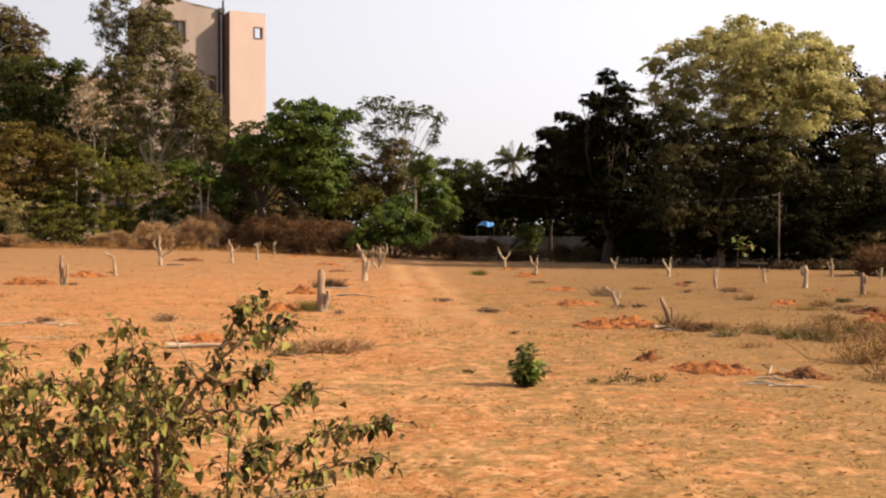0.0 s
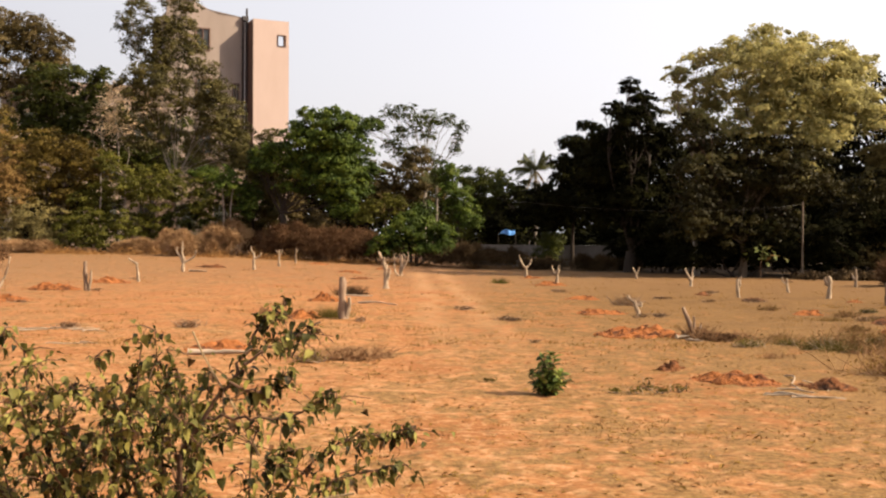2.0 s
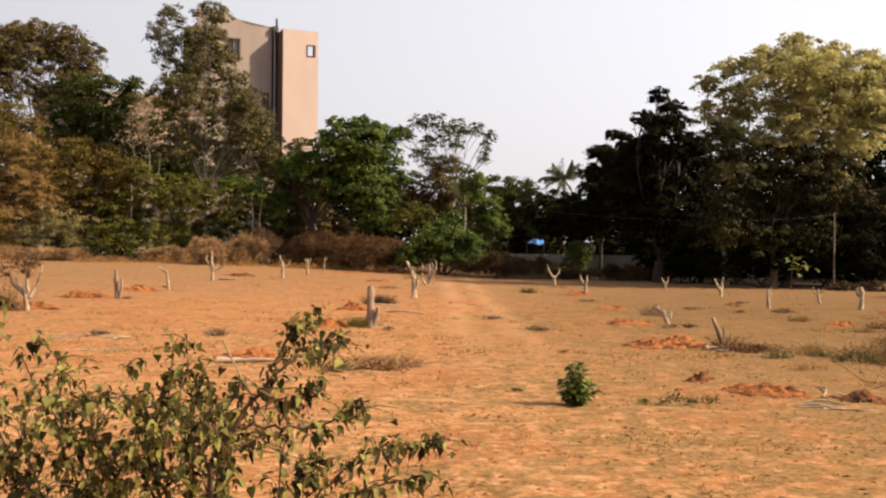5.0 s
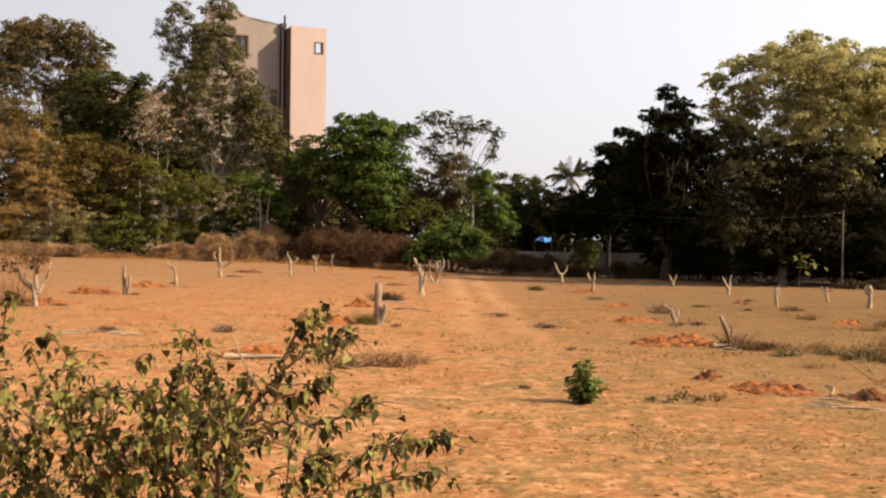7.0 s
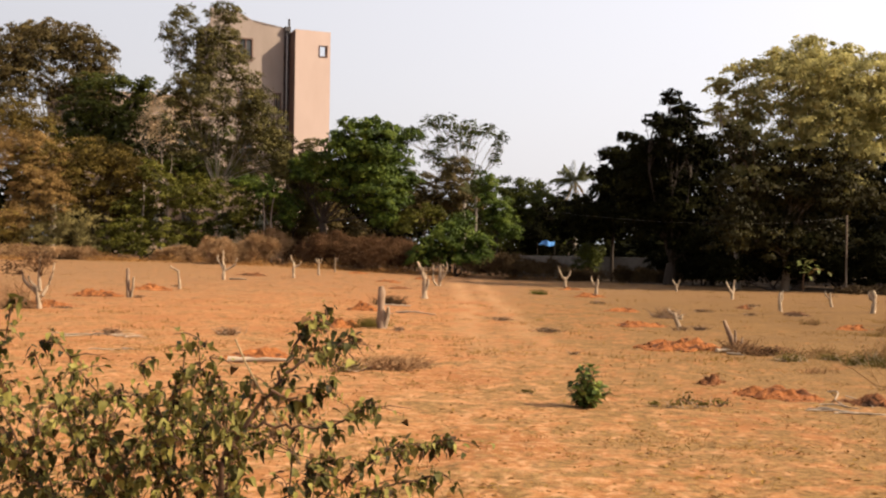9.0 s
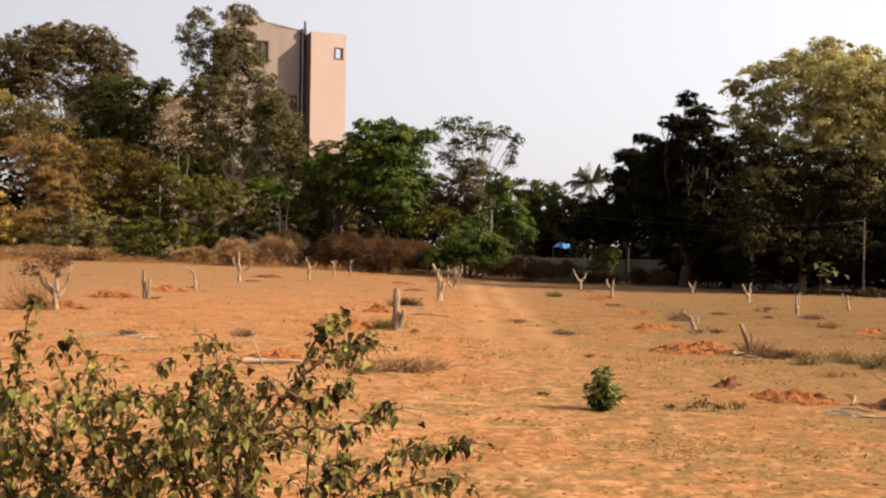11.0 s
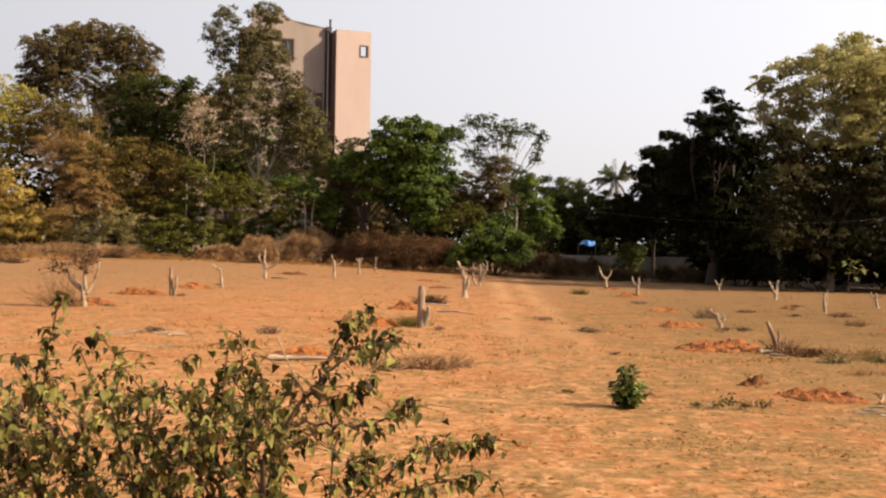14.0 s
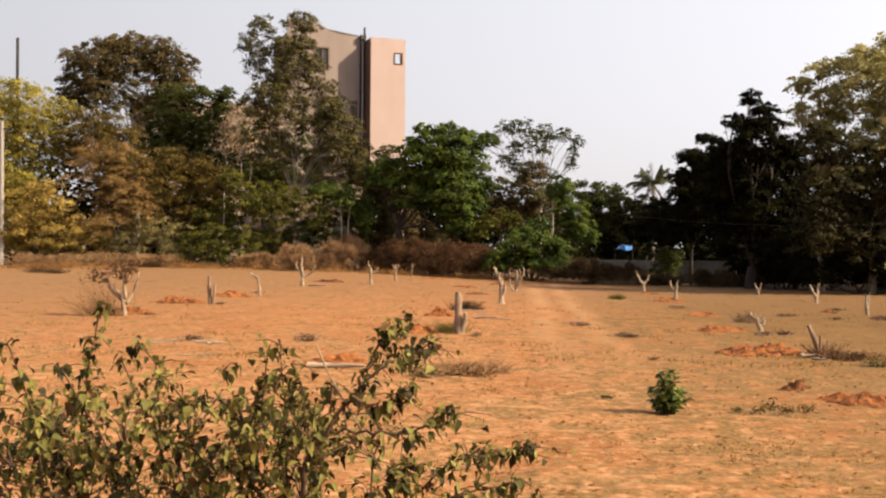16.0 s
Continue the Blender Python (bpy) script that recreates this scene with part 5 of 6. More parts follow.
for mx, my, mw, mh, md in (
        (-12.19, 31.4, 1.5, 0.3, False), (-11.73, 35.2, 1.5, 0.26, False), (-3.57, 27.3, 0.85, 0.29, False), (-3.24, 21.4, 0.86, 0.27, False),
        (-3.5, 15.4, 1.05, 0.24, False), (2.73, 42.9, 0.9, 0.16, False), (2.93, 36.9, 1.2, 0.2, False), (3.09, 28.5, 1.1, 0.2, False)):
    mound(mx, my, mw, mh, md)
for mx, my, mw, mh, md in (
        (2.95, 23.3, 1.25, 0.17, False), (2.95, 18.2, 1.45, 0.25, False), (6.88, 31.0, 0.5, 0.15, True), (7.47, 23.3, 0.75, 0.2, False),
        (10.14, 28.0, 0.45, 0.12, False), (7.76, 19.1, 0.8, 0.25, False), (2.59, 13.45, 0.42, 0.17, True), (3.16, 12.35, 1.15, 0.2, False)):
    mound(mx, my, mw, mh, md)
for mx, my, mw, mh, md in (
        (4.0, 11.85, 0.66, 0.2, True), (-4.84, 45.1, 1.2, 0.16, False), (-3.75, 49.4, 0.8, 0.17, False), (7.6, 28.2, 0.7, 0.18, True),
        (-11.0, 46.4, 1.3, 0.2, True), (-7.37, 53.0, 1.4, 0.13, False), (-3.82, 39.5, 0.9, 0.16, True), (-11.63, 26.4, 1.65, 0.25, False), (8.3, 20.9, 0.8, 0.24, True)):
    mound(mx, my, mw, mh, md)


# ---- fallen wood and cut brush ----
def log(label, x, y, dx, dy, r, mat, lift=0.0):
    rng = np.random.default_rng(next(SEEDS))
    b = Buf()
    line = bend((0, 0, r * 0.8), (dx, dy, r * 0.8 + lift), rng, 0.05 if r > 0.035 else 0.07, 9)
    line[:, 2] = np.abs(line[:, 2] - r * 0.8) * 0.5 + r * 0.8
    b.tube(line, np.linspace(r * 1.15, r * 0.55, 9) * rng.uniform(0.8, 1.2, 9), 9, rng, 0.2)
    ob = part("fallen_branch", b, mat, None, shade=True)
    ob.matrix_world = pose(x, y, float(rise(x, y)))
    return tagged(ob, label, "branch")


log("bleached fallen log lying on the bare earth", -3.83, 14.75, 0.84, -0.05, 0.037, DRYWOOD, 0.03)
log("pale fallen branch lying on the dry ground", -7.75, 18.4, 0.7, 0.0, 0.014, DRYWOOD)
log("pale fallen branch lying on the dry ground", -6.75, 18.3, 0.6, -0.1, 0.013, DRYWOOD)
log("pale fallen branch lying beside a heap of earth", -3.4, 29.1, 0.9, 0.0, 0.03, DRYWOOD)
for bx, by, dx, dy, br in ((-7.62, 18.15, 0.4, 0.25, 0.011), (-7.3, 18.7, 0.5, -0.3, 0.012), (-6.9, 18.5, 0.35, 0.3, 0.01), (-6.5, 18.1, 0.12, 0.5, 0.012), (-8.1, 18.6, 0.5, -0.15, 0.009),
                           (-6.3, 16.0, 0.6, 0.05, 0.01), (-5.9, 16.3, 0.35, -0.2, 0.008)):
    log("thin pale dead branch lying on bare earth", bx, by, dx, dy, br, DRYWOOD)
log("bent pale branch lying on the far ground", -11.0, 42.6, 0.75, -0.2, 0.04, STUMP, -0.02)
log("thin white branch lying on the dry ground", 3.15, 11.3, 0.5, -0.1, 0.008, DRYWOOD)
log("thin white branch lying on the dry ground", 3.4, 11.15, 0.52, -0.12, 0.009, DRYWOOD)
log("thin white branch lying on the dry ground", 3.3, 11.42, 0.3, -0.3, 0.01, DRYWOOD)
log("pale broken branch beside a leaning trunk", 3.5, 17.7, 0.25, 0.05, 0.025, DRYWOOD)


def brush(label, x, y, width, height, n, mat, leafmat=None, long=0.35, wind=0.0):
    """A heap of thin dry twigs."""
    rng = np.random.default_rng(next(SEEDS))
    t = thing("brush_heap", label, "brush", x, y)
    b = Buf()
    for _ in range(n):
        a = np.array([rng.normal() * width * 0.26, rng.normal() * width * 0.2, 0.0])
        d = np.array([rng.normal() * 0.6 + wind, rng.normal() * 0.5, rng.uniform(0.1, 1.0)])
        d /= np.linalg.norm(d)
        e = a + d * long * rng.uniform(0.5, 1.2)
        e[2] = min(e[2], height)
        b.tube(bend(a, e, rng, 0.1, 4), [0.006, 0.005, 0.004, 0.002], 3, cap=False)
    tagged(part("twig_tangle", b, mat, t), kind="stuff")
    if leafmat:
        b = Buf()
        p = rng.normal(size=(n * 5, 3)) * np.array([width * 0.26, width * 0.2, height * 0.3])
        p[:, 2] = np.abs(p[:, 2]) + 0.02
        b.leaves(p, 0.05, rng, 0.35, 0.3)
        tagged(part("foliage", b, leafmat, t), kind="stuff")
    return t


brush("heap of dry brown cut brush on the ground", -1.5, 14.4, 0.85, 0.16, 250, TWIG_GREY, TWIG_GREY, 0.3)
brush("low green weeds beside dry brush", -2.03, 14.0, 0.4, 0.2, 60, STUMP_DARK, GRASS_GREEN, 0.2)
brush("tangled grey-brown dry brush near the grove", 5.1, 11.7, 0.7, 0.24, 130, TWIG_GREY, TWIG_GREY, 0.38)
brush("tangled grey-brown dry brush near the grove", 5.4, 13.2, 1.0, 0.4, 180, TWIG_GREY, GRASS_OLIVE, 0.5)
brush("dark dry twigs piled by a heap of earth", -3.15, 29.6, 0.75, 0.27, 220, TWIG_DARK, TWIG_RED, 0.4)
brush("dark dry twigs lying on the ground", -5.0, 19.2, 0.4, 0.13, 40, STUMP_DARK, TWIG_RED, 0.25)
brush("dark dry twigs lying on the ground", -7.0, 18.75, 0.3, 0.14, 40, STUMP_DARK, TWIG_RED, 0.2)
brush("dry twigs beside a leaning trunk", 3.9, 26.0, 0.5, 0.3, 120, STUMP_DARK, TWIG_TAN, 0.35)
brush("fine dry twigs sprouting from a cut trunk", -11.75, 25.4, 1.0, 1.1, 200, TWIG_GREY, TWIG_TAN, 0.9, -0.4)
brush("dark brown brush lying at the far edge of the field", -26.6, 50.0, 1.3, 0.6, 180, TWIG_DARK, TWIG_RED, 0.6)
brush("dark brown brush lying at the far edge of the field", -25.2, 49.0, 0.9, 0.4, 140, TWIG_DARK, TWIG_RED, 0.5)
brush("shaggy dry twigs round a leaning trunk", 3.88, 17.85, 0.4, 0.24, 130, TWIG_GREY, TWIG_GREY, 0.3)
brush("dark dry brush along the ground", 4.2, 17.4, 0.8, 0.13, 150, TWIG_GREY, TWIG_RED, 0.3)


for bx, by, bw in ((-10.75, 25.6, 0.45), (-11.4, 36.8, 0.45), (-10.6, 30.6, 0.35), (0.85, 21.2, 0.5), (3.67, 22.2, 0.35), (4.05, 22.26, 0.3), (4.3, 27.8, 0.35), (-2.0, 20.65, 0.27), (-4.9, 18.8, 0.35),
                   (7.3, 32.0, 0.5), (7.5, 28.0, 0.55), (5.3, 28.8, 0.6), (2.85, 32.4, 0.6), (0.0, 24.2, 0.6)):
    brush("small clump of dark dead leaves and twigs", bx, by, bw * 0.8, 0.09, int(bw * 50), STUMP_DARK, TWIG_RED, 0.2)

log("thin white stick lying beside dug earth", 3.21, 11.44, 0.35, -0.31, 0.007, DRYWOOD)
log("thin white stick lying beside dug earth", 3.43, 11.16, 0.52, -0.07, 0.009, DRYWOOD)
log("thin white stick lying beside dug earth", 3.83, 12.86, -0.16, -1.32, 0.008, DRYWOOD)
log("thin white stick lying beside dug earth", 3.41, 11.70, 0.35, -0.25, 0.010, DRYWOOD)
log("thin white stick lying beside dug earth", 3.92, 12.45, -0.07, -1.08, 0.009, DRYWOOD)
log("pale broken branch beside a leaning trunk", 3.72, 18.21, 0.08, -0.81, 0.014, DRYWOOD)
log("pale broken branch beside a leaning trunk", 3.58, 17.31, 0.23, -0.28, 0.016, DRYWOOD)
log("pale stick lying behind a cut trunk", -3.07, 25.92, 0.43, -0.19, 0.020, DRYWOOD)
log("pale stick lying behind a cut trunk", -2.61, 26.16, 1.01, -0.59, 0.020, DRYWOOD)
for bx, by, bw, bh in ((1.84, 11.32, 0.18, 0.16), (2.01, 11.66, 0.14, 0.2), (2.32, 11.5, 0.2, 0.16), (1.61, 11.39, 0.1, 0.06), (2.12, 11.41, 0.12, 0.1), (0.29, 12.16, 0.15, 0.05)):
    brush("small dark sprouting weed on the bare earth", bx, by, bw, bh * 0.7, 10, STUMP, GRASS_GREEN, bh * 0.65)
for bx, by, bw in ((0.96, 21.03, 0.45), (4.25, 26.74, 0.5), (4.09, 22.37, 0.3), (7.45, 27.61, 0.5), (12.06, 40.04, 0.4), (6.27, 27.55, 0.4), (1.11, 16.58, 0.15), (8.46, 21.94, 0.6), (7.94, 21.47, 0.3)):
    brush("small clump of dark dead leaves and twigs", bx, by, bw * 0.9, 0.09, int(bw * 45), STUMP_DARK, TWIG_RED, 0.2)


def slender_trunk(x, y, height):
    rng = np.random.default_rng(next(SEEDS))
    b = Buf()
    b.tube(bend((0, 0, -0.2), (rng.normal() * 0.1, 0, height), rng, 0.02, 9), np.linspace(0.06, 0.04, 9), 8, rng, 0.1)
    ob = part("tree_trunk", b, BARK_PALE, None, shade=True)
    ob.matrix_world = pose(x, y, float(rise(x, y)))
    return tagged(ob, "slender pale bare trunk standing in the scrub", "tree trunk")


for tx, ty, th in ((-20.8, 60.3, 4.4), (-19.21, 60.3, 4.41), (-13.57, 59.6, 3.79), (-13.09, 59.6, 3.65)):
    slender_trunk(tx, ty, th)


def weed_patch(label, x, y, wide, deep, height, n, mat):
    rng = np.random.default_rng(next(SEEDS))
    b = Buf()
    knots = rng.normal(size=(max(3, n // 28), 3)) * np.array([wide * 0.3, deep * 0.3, 0])
    p = knots[rng.integers(0, len(knots), n)] + rng.normal(size=(n, 3)) * np.array([0.14, 0.11, 0])
    p = np.repeat(p, 4, 0) + rng.normal(size=(n * 4, 3)) * np.array([0.04, 0.04, 0])
    p[:, 2] = rise(x + p[:, 0], y + p[:, 1]) - float(rise(x, y)) - 0.01
    b.blades(p, height, 0.007, rng, 0.8)
    ob = part("weed_patch", b, mat)
    ob.matrix_world = pose(x, y, float(rise(x, y)))
    return tagged(ob, label, "weeds", kind="stuff")


for wx, wy, wh in ((4.3, 16.3, 0.17), (5.35, 15.9, 0.25), (5.0, 16.5, 0.13), (5.6, 15.5, 0.1), (6.5, 16.9, 0.13), (9.0, 24.0, 0.12)):
    brush("dark olive weeds growing in a low clump", wx, wy, 0.2 + wh * 1.4, wh * 0.9, int(40 + wh * 160), STUMP, GRASS_GREEN, wh * 0.9)
for wx, wy, wh in ((5.05, 17.1, 0.22), (5.55, 16.3, 0.34), (5.95, 16.6, 0.28), (6.3, 15.9, 0.24), (6.75, 16.8, 0.3), (7.2, 16.2, 0.34), (7.6, 17.4, 0.26), (8.1, 16.8, 0.3), (8.3, 18.6, 0.24), (7.0, 19.2, 0.2),
                   (6.0, 14.6, 0.26), (6.7, 14.2, 0.3), (9.2, 20.6, 0.26), (8.0, 22.6, 0.2), (6.9, 24.4, 0.18), (10.0, 22.4, 0.24)):
    brush("shaggy olive-brown weeds with thin dry stalks", wx, wy, 0.3 + wh, wh, int(30 + wh * 130), TWIG_GREY, WEED_BROWN, wh * 1.1)
weed_patch("fine olive grass near the grove", 6.0, 16.6, 3.8, 2.6, 0.07, 300, GRASS_OLIVE)
weed_patch("fine olive grass near the grove", 5.9, 13.6, 1.6, 1.5, 0.07, 500, GRASS_OLIVE)
weed_patch("fine olive grass near the grove", 8.6, 19.5, 4.6, 3.4, 0.07, 260, GRASS_OLIVE)
weed_patch("fine olive grass near the grove", 11.0, 25.0, 5.0, 5.0, 0.08, 700, GRASS_OLIVE)
weed_patch("small green tuft growing in the dry field", 1.20, 37.97, 0.45, 0.3, 0.2, 140, LEAF_MID)
weed_patch("green grass at the foot of a cut trunk", -2.75, 21.6, 0.75, 0.5, 0.2, 260, GRASS_GREEN)
weed_patch("olive weeds standing in dry grass near the grove", 6.0, 16.4, 2.6, 1.0, 0.12, 140, WEED_BROWN)
weed_patch("olive weeds standing in dry grass near the grove", 5.2, 15.9, 1.0, 0.6, 0.2, 90, GRASS_GREEN)
weed_patch("olive weeds standing in dry grass near the grove", 7.6, 17.5, 3.4, 2.0, 0.12, 160, WEED_BROWN)
weed_patch("brown weeds standing in dry grass near the grove", 6.4, 14.9, 2.6, 1.2, 0.13, 480, TWIG_GREY)
weed_patch("brown weeds standing in dry grass near the grove", 7.9, 21.0, 3.6, 2.0, 0.12, 160, WEED_BROWN)


# ---- leaves that are objects of their own ----
def leaf_mesh(name, long, wide, fold, curl, mat, heart=False):
    """An ovate or heart-shaped leaf, folded along its rib and curled at its tip; its stalk end at the origin, growing along +x."""
    prof = [(0.0, 0.04), (0.18, 0.72), (0.4, 1.0), (0.65, 0.78), (0.86, 0.36), (1.0, 0.0)]
    if heart:
        prof = [(0.0, 0.12), (0.1, 0.86), (0.42, 0.9), (1.0, 0.02)]
    v, f = [], []
    for s, w in prof:
        z = -curl * long * s * s
        v += [(s * long, 0, z), (s * long, w * wide / 2, z + fold * w * wide), (s * long, -w * wide / 2, z + fold * w * wide)]
    for i in range(len(prof) - 1):
        a = 3 * i
        f += [(a, a + 3, a + 4, a + 1), (a, a + 2, a + 5, a + 3)]
    b = Buf()
    b.add(v, f)
    m = b.mesh(name, True)
    m.materials.append(mat)
    return m


def leaf_pose(p, az, dip, twist, size):
    return Matrix.Translation(p) @ Euler((twist, dip, az)).to_matrix().to_4x4() @ Matrix.Scale(size, 4)


def place_leaves(parent, meshes, spots, name="leaf"):
    for k, m in enumerate(spots):
        ob = new(name, meshes[k % len(meshes)])
        ob.parent = parent
        ob.matrix_basis = m


def join_leaves(buf, mesh, m):
    v = np.array([m @ q.co for q in mesh.vertices])
    buf.add(v, [list(q.vertices) for q in mesh.polygons])


def sapling(x, y):
    """A thin young plant with a few large pale leaves."""
    rng = np.random.default_rng(52)
    t = thing("sapling", "thin young sapling with a few large pale green leaves", "sapling", x, y)
    m = [leaf_mesh("sapling_leaf", 0.34, 0.2, 0.1, 0.25, LEAF_SAPLING)]
    b = Buf()
    line = bend((0, 0, -0.05), (0.1, 0, 1.25), rng, 0.05, 8)
    b.tube(line, np.linspace(0.02, 0.008, 8), 6)
    part("stem", b, STEM, t, shade=True)
    spots = []
    for k in range(26):
        p = Vector((0.1 + rng.normal() * 0.28, rng.normal() * 0.2, 0.95 + rng.normal() * 0.22))
        spots.append(leaf_pose(p, rng.uniform(0, 6.3), rng.uniform(-0.2, 0.8), rng.uniform(-0.4, 0.4), rng.uniform(0.6, 1.1)))
    place_leaves(t, m, spots)
    return t


sapling(11.95, 43.4)


def leaf_litter(label, seed, n, size, mat):
    """Fallen leaves and crumbs of soil strewn over the near field."""
    rng = np.random.default_rng(seed)
    y = 2.6 + 15 * rng.uniform(size=n) ** 1.4
    x = (rng.uniform(size=n) * 2 - 1) * (0.6 * y + 1) - 0.08 * y
    near = np.array([noise.noise(Vector((a * 1.3, b * 1.3, seed))) for a, b in zip(x, y)])
    ok = near + rng.normal(size=n) * 0.35 > -0.05
    x, y = x[ok], y[ok]
    b = Buf()
    b.leaves(np.stack([x, y, rise(x, y) + 0.01], 1), size, rng, 0.55, 9.0, 0.0, 0.12)
    return tagged(part("leaf_litter", b, mat), label, "leaf litter", kind="stuff")


leaf_litter("small brown fallen leaves strewn over dry earth", 63, 5200, 0.06, LITTER)
leaf_litter("dark scraps of dead leaves on dry earth", 64, 900, 0.05, TWIG_TAN)
leaf_litter("pale dry grass scraps on bare earth", 65, 5000, 0.06, GRASS_DRY)


# ---- the small shrub in the field ----
def field_shrub(x, y):
    rng = np.random.default_rng(404)
    t = thing("shrub", "small dense shrub with glossy dark green leaves on bare earth", "shrub", x, y)
    meshes = [leaf_mesh("shrub_leaf", 0.1, 0.048, f, c, LEAF_SHRUB) for f, c in ((0.1, 0.2), (0.2, 0.35), (0.05, 0.1))]
    spots = []
    tips = [(0.02, 0.0, 0.46), (-0.07, 0.03, 0.42), (0.07, -0.02, 0.4), (-0.14, 0.0, 0.27), (0.16, 0.02, 0.24), (0.0, -0.12, 0.3), (0.02, 0.14, 0.3), (-0.15, -0.05, 0.15), (0.19, 0.03, 0.14),
            (0.1, -0.12, 0.2), (-0.09, -0.12, 0.22), (0.1, 0.12, 0.22), (-0.1, 0.12, 0.2), (0.05, -0.16, 0.12), (-0.04, -0.05, 0.38)]
    for tx, ty, tz in tips:
        b = Buf()
        line = bend((tx * 0.1, ty * 0.1, -0.02), (tx, ty, tz), rng, 0.05, 7)
        b.tube(line, np.linspace(0.008, 0.003, 7), 5)
        part("stem", b, STEM, t, shade=True)
        for k in range(36):
            s = 0.1 + 0.9 * k / 35
            p = Vector([np.interp(s, np.linspace(0, 1, 7), line[:, i]) for i in range(3)])
            spots.append(leaf_pose(p, k * 2.4 + rng.uniform(-0.4, 0.4), rng.uniform(-0.75, 0.35), rng.uniform(-0.5, 0.5), rng.uniform(0.7, 1.2)))
    order = rng.permutation(len(spots))
    place_leaves(t, meshes, [spots[i] for i in order[:300]])
    rest = Buf()
    for i in order[300:]:
        join_leaves(rest, meshes[i % 3], spots[i])
    tagged(part("foliage", rest, LEAF_SHRUB, t, shade=True), kind="stuff")
    return t


field_shrub(0.88, 11.21)


# ---- grass, weeds and litter on the field ----
def scatter(name, label, seed, n, box, keep, height, width, mat, per=5, spread=0.04, lean=0.5):
    rng = np.random.default_rng(seed)
    u = rng.uniform(size=(n, 3))
    y = box[2] + (box[3] - box[2]) * u[:, 1] ** 1.5
    half = 0.62 * y + 2
    x = np.clip((u[:, 0] * 2 - 1) * half - 0.08 * y, box[0], box[1])
    field = np.array([noise.noise(Vector((a * 0.8, b * 0.8, seed))) + 0.6 * noise.noise(Vector((a * 2.7, b * 2.7, seed + 3.0))) for a, b in zip(x, y)])
    ok = field + rng.normal(size=n) * 0.15 > keep
    x, y = x[ok], y[ok]
    x = np.repeat(x, per) + rng.normal(size=len(x) * per) * spread
    y = np.repeat(y, per) + rng.normal(size=len(y) * per) * spread
    p = np.stack([x, y, rise(x, y) - 0.01], 1)
    b = Buf()
    b.blades(p, height, width, rng, lean)
    return tagged(part(name, b, mat), label, "grass", kind="stuff")


scatter("dry_grass", "short straw-coloured dry grass in patches", 21, 20000, (-20, 16, 2.6, 26), 0.12, 0.026, 0.009, GRASS_DRY, 6, 0.06, 1.7)
scatter("dry_grass", "taller straw-coloured grass far across the field", 22, 9000, (-34, 22, 16, 56), 0.2, 0.055, 0.02, GRASS_DRY, 5, 0.12, 0.8)
scatter("weeds", "sparse small green weeds in the dry field", 23, 1900, (-20, 16, 3, 40), 0.42, 0.045, 0.012, GRASS_OLIVE, 6, 0.05, 1.0)


def edge_scrub():
    """Knee-high dry stalks where the field meets the bushes."""
    rng = np.random.default_rng(31)
    b = Buf()
    for _ in range(64):
        cx, wide, tall = rng.uniform(-34, 4), rng.uniform(0.4, 1.5), rng.uniform(0.12, 0.55) ** 1.2
        cy = 56.8 + rng.normal() * 1.0 + 0.4 * np.sin(cx * 0.7)
        m = int(170 * wide)
        q = rng.normal(size=(m, 3)) * np.array([wide * 0.5, 0.5, tall * 0.5])
        x, y = cx + q[:, 0], cy + q[:, 1]
        b.leaves(np.stack([x, y, rise(x, y) + np.abs(q[:, 2]) * np.exp(-(q[:, 0] / wide) ** 2)], 1), 0.24, rng, 0.1, 0.3)
    return tagged(part("dry_grass", b, TWIG_HAZE), "knee-high dry brown stalks along the field edge", "grass", kind="stuff")


edge_scrub()


scatter("low_tufts", "tiny low tufts of olive grass on bare earth", 24, 2600, (-20, 16, 2.6, 20), 0.1, 0.02, 0.014, LITTER, 8, 0.03, 1.6)


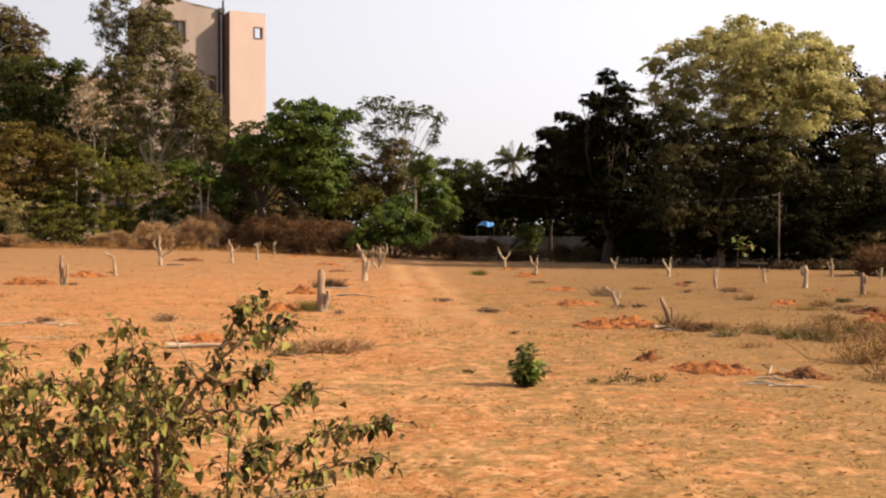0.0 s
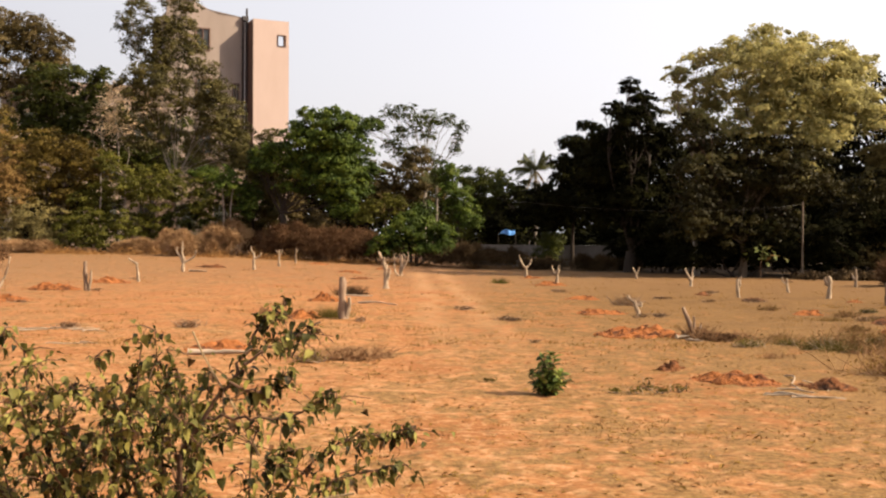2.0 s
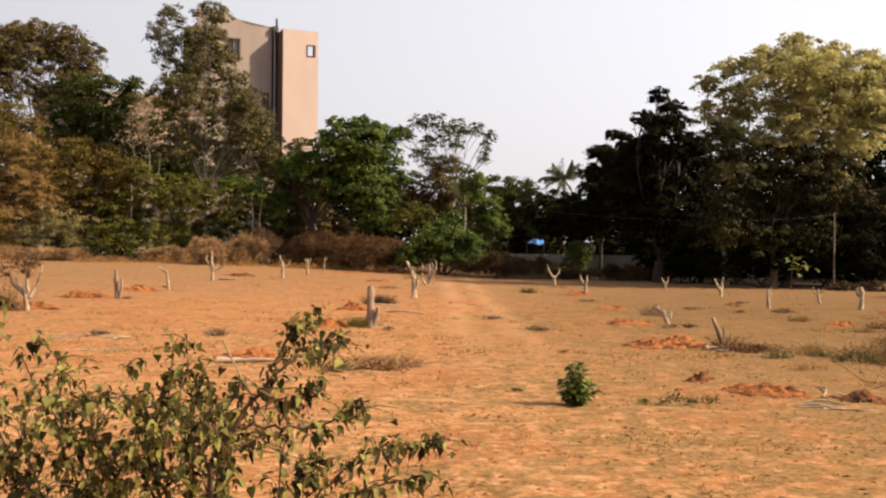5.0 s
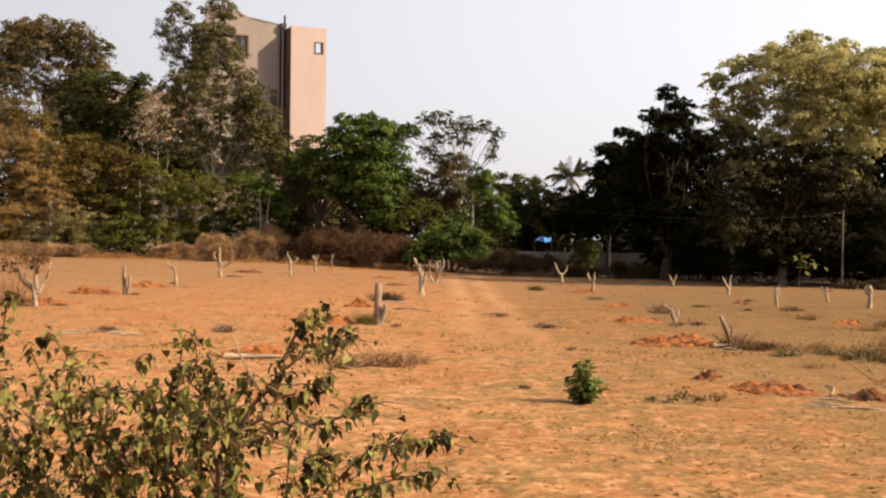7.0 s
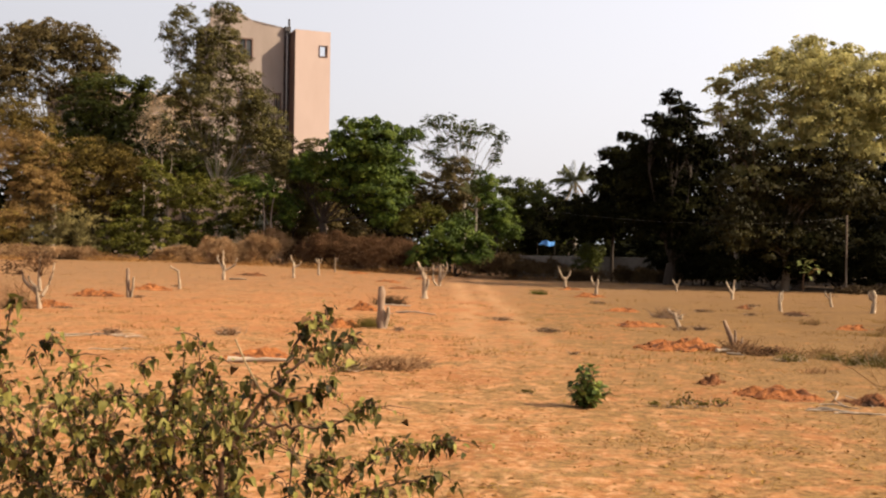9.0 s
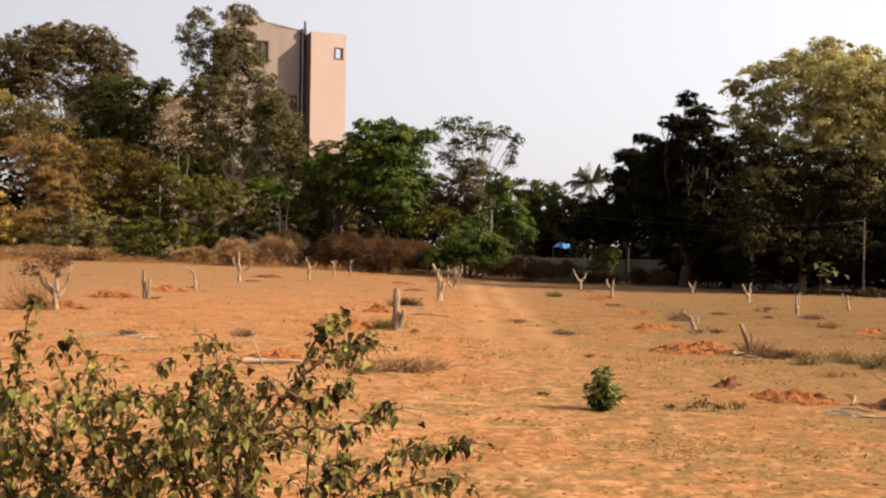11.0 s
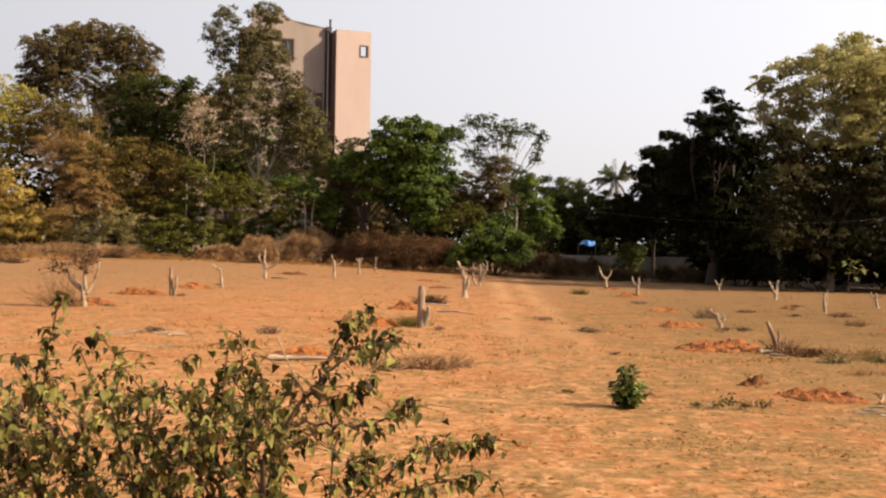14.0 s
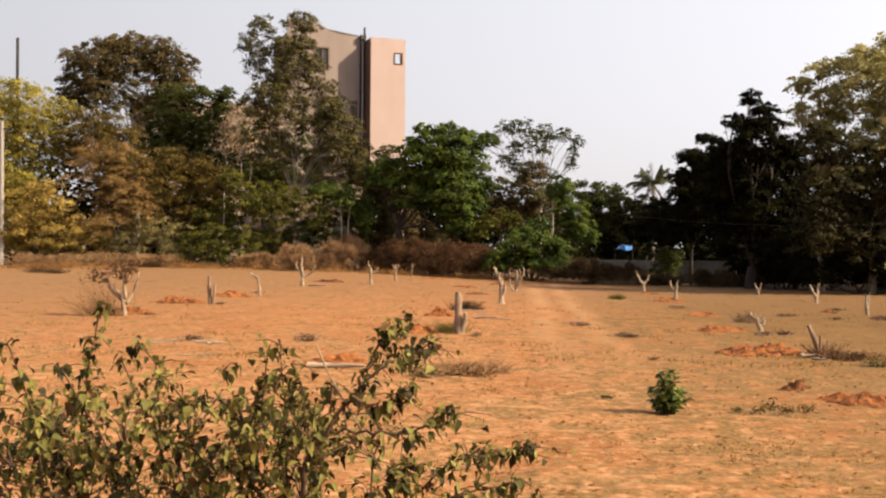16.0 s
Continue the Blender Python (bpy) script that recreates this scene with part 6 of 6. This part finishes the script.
# ---- the leafy bush before the camera ----
def near_bush():
    rng = np.random.default_rng(808)
    base = np.array([-1.0, 2.95, 0.0])
    t = thing("leafy_bush", "straggling bush with small heart-shaped green leaves on brown stems", "bush", base[0], base[1])
    meshes = [leaf_mesh("bush_leaf", 0.039, w * 1.08, f, c, LEAF_NEAR, True) for w, f, c in ((0.027, 0.12, 0.25), (0.031, 0.22, 0.45), (0.025, 0.1, 0.15), (0.021, 0.32, 0.6))]
    spots, twig_lines = [], []
    tips = [(-0.84, 2.75, 1.37), (-0.76, 2.70, 1.36), (-0.79, 2.70, 1.41), (-0.91, 2.60, 1.35), (-1.06, 2.60, 1.33), (-0.86, 2.75, 1.31),
            (-0.70, 2.90, 1.26), (-1.11, 2.90, 1.20), (-0.61, 3.10, 1.18), (-0.69, 2.60, 1.19), (-0.91, 2.70, 1.14),
            (-1.05, 2.60, 1.12), (-0.36, 3.00, 0.94), (-0.75, 2.60, 1.06), (-1.28, 2.70, 1.51),
            (-1.20, 2.75, 1.41), (-1.34, 2.60, 1.35), (-1.43, 2.50, 1.42), (-1.52, 2.80, 1.18), (-1.32, 2.70, 1.14), (-1.47, 2.60, 1.09),
            (-1.30, 2.90, 1.08), (-1.22, 2.70, 1.36)]
    stems = []
    for tx, ty, tz in tips:
        e = np.array([tx, ty, tz]) - base
        a = np.array([rng.normal() * 0.12 + e[0] * 0.65, rng.normal() * 0.1, -0.05])
        m = a + (e - a) * np.array([0.12, 0.3, 0.7])
        u = np.linspace(0, 1, 12)[:, None]
        line = (1 - u) ** 2 * a + 2 * u * (1 - u) * m + u * u * e
        line[1:-1] += rng.normal(size=(10, 3)) * 0.012
        b = Buf()
        b.tube(line, np.linspace(0.006, 0.0018, 12), 6, rng, 0.08)
        part("stem", b, STEM, t, shade=True)
        stems.append(line)
    # long shoots: nodes (x, y, z) and how densely they are leaved
    shoots_long = [([(-0.74, 2.75, 1.08), (-0.68, 2.77, 1.17), (-0.62, 2.79, 1.26), (-0.58, 2.81, 1.34), (-0.55, 2.83, 1.41), (-0.52, 2.85, 1.45), (-0.49, 2.87, 1.48)], 1.0),
                   ([(-0.57, 2.74, 1.32), (-0.51, 2.76, 1.36), (-0.46, 2.78, 1.38), (-0.41, 2.80, 1.41)], 0.8),
                   ([(-0.60, 2.70, 1.28), (-0.54, 2.72, 1.25), (-0.50, 2.74, 1.26), (-0.46, 2.76, 1.30)], 0.7),
                   ([(-0.68, 2.80, 1.17), (-0.60, 2.82, 1.17), (-0.48, 2.84, 1.16), (-0.40, 2.86, 1.20), (-0.35, 2.88, 1.23)], 0.8),
                   ([(-0.52, 3.00, 0.92), (-0.43, 3.02, 1.01), (-0.36, 3.04, 1.06), (-0.29, 3.06, 1.08), (-0.23, 3.08, 1.07), (-0.17, 3.10, 1.09)], 0.9),
                   ([(-0.48, 3.05, 0.86), (-0.39, 3.07, 0.94), (-0.29, 3.09, 0.97), (-0.18, 3.11, 0.99)], 0.9),
                   ([(-0.55, 2.90, 0.90), (-0.52, 2.92, 0.98), (-0.51, 2.94, 1.06)], 0.5)]
    knots = []
    for nodes, dense in shoots_long:
        q = np.array(nodes) - base
        u = np.linspace(0, len(q) - 1, 4 * len(q))
        line = np.stack([np.interp(u, np.arange(len(q)), q[:, i]) for i in range(3)], 1)
        line[1:-1] += rng.normal(size=(len(u) - 2, 3)) * 0.004
        if dense > 0.85:
            foot = np.array([line[0][0] * 0.8, 0.0, -0.05])
            line = np.vstack([bend(foot, line[0], rng, 0.04, 6)[:-1], line])
        b = Buf()
        b.tube(line, np.linspace((0.0085 if len(line) > 30 else 0.006) * dense, 0.0016, len(line)), 6, rng, 0.08)
        part("stem", b, STEM, t, shade=True)
        stems.append(line)
        # short side shoots with hanging leaves
        for k in range(int(len(line) * 0.35), len(line)):
            for _ in range(int(rng.integers(0, 3)) + (k > len(line) - 6)):
                tip = line[k] + rng.normal(size=3) * np.array([0.04, 0.03, 0.02]) + np.array([0.015, 0, -0.012])
                knots.append((np.stack([line[k], (line[k] + tip) / 2 + [0, 0, 0.008], tip]), dense))
    for line in stems:
        if len(line) == 12:
            for k in range(7, 12):
                for _ in range(2):
                    tip = line[k] + rng.normal(size=3) * np.array([0.04, 0.03, 0.02]) + np.array([0.0, 0, -0.012])
                    knots.append((np.stack([line[k], (line[k] + tip) / 2 + [0, 0, 0.008], tip]), 0.7))
    # outline of the bush: x and height of its top
    ex = [-1.72, -1.6, -1.48, -1.35, -1.28, -1.15, -1.02, -0.88, -0.82, -0.74, -0.62, -0.54, -0.46, -0.42, -0.37, -0.3, -0.14, -0.1]
    ez = [1.27, 1.29, 1.26, 1.34, 1.29, 1.24, 1.31, 1.3, 1.37, 1.24, 1.24, 1.36, 1.34, 1.22, 1.18, 1.1, 1.1, 0.8]
    shoots = [(q[5:], 1.0 if len(q) == 12 else 0.6) for q in stems] + [(q, 0.5) for q, _ in knots]
    twig_lines += [q for q, _ in knots]
    cloud = np.vstack(stems)
    for k in range(450):
        x = rng.uniform(-1.75, -0.12) if k < 410 else rng.uniform(-1.0, -0.66)
        z = np.interp(x, ex, ez) - abs(rng.normal()) * 0.3 - rng.uniform(0.0, 0.12)
        if z < 0.45 or (x > -0.68 and rng.uniform() < 0.86) or (x > -1.1 and rng.uniform() < 0.08):
            continue
        e = np.array([x, rng.uniform(2.6, 3.3), z]) - base
        gap = np.linalg.norm(cloud - e, axis=1) + (cloud[:, 2] > e[2]) * 0.3
        a = cloud[np.argmin(gap)]
        line = bend(a, e, rng, 0.12, 6, 0.02)
        shoots.append((line[-4:] if np.linalg.norm(e - a) > 0.15 else line, 0.8))
        twig_lines.append(line)
    twig = Buf()
    for line in twig_lines:
        twig.tube(line, np.linspace(0.002, 0.0009, len(line)), 4)
    for line, kind in shoots:
        k = len(line)
        long = np.linalg.norm(np.diff(line, axis=0), axis=1).sum()
        m = max(4, int(long / 0.0085)) if kind == 1 else int(long / 0.013) if kind == 0.6 else rng.integers(3, 8) if kind == 0.5 else min(17, max(7, int(long / 0.01)))
        for j in range(m):
            s = (j / max(1, m - 1)) ** (0.6 if kind == 0.8 else 1.0)
            p = np.array([np.interp(s, np.linspace(0, 1, k), line[:, i]) for i in range(3)]) + rng.normal(size=3) * 0.012
            spots.append(leaf_pose(Vector(p), rng.uniform(0, 6.3), rng.uniform(-0.2, 1.45), rng.uniform(-0.6, 0.6), rng.uniform(0.3, 0.98) * (1.0 if s < 0.85 else 0.7)))
    tagged(part("undergrowth", twig, STEM, t), kind="stuff")
    for a, c in (((-0.55, 2.85, 1.06), (-0.72, 2.8, 1.4)), ((-0.75, 2.9, 0.95), (-0.95, 2.85, 1.25)), ((-0.3, 2.9, 0.95), (-0.75, 2.9, 0.86))):
        b = Buf()
        b.tube(bend(np.array(a) - base, np.array(c) - base, rng, 0.03, 6), np.linspace(0.0035, 0.0025, 6), 5)
        part("dry_stalk", b, STALK, t, "pale dry bare stalk")
    order = rng.permutation(len(spots))
    place_leaves(t, meshes, [spots[i] for i in order[:300]])
    rest = Buf()
    for i in order[300:]:
        join_leaves(rest, meshes[i % 4], spots[i])
    tagged(part("foliage", rest, LEAF_NEAR, t, shade=True), kind="stuff")
    return t


near_bush()
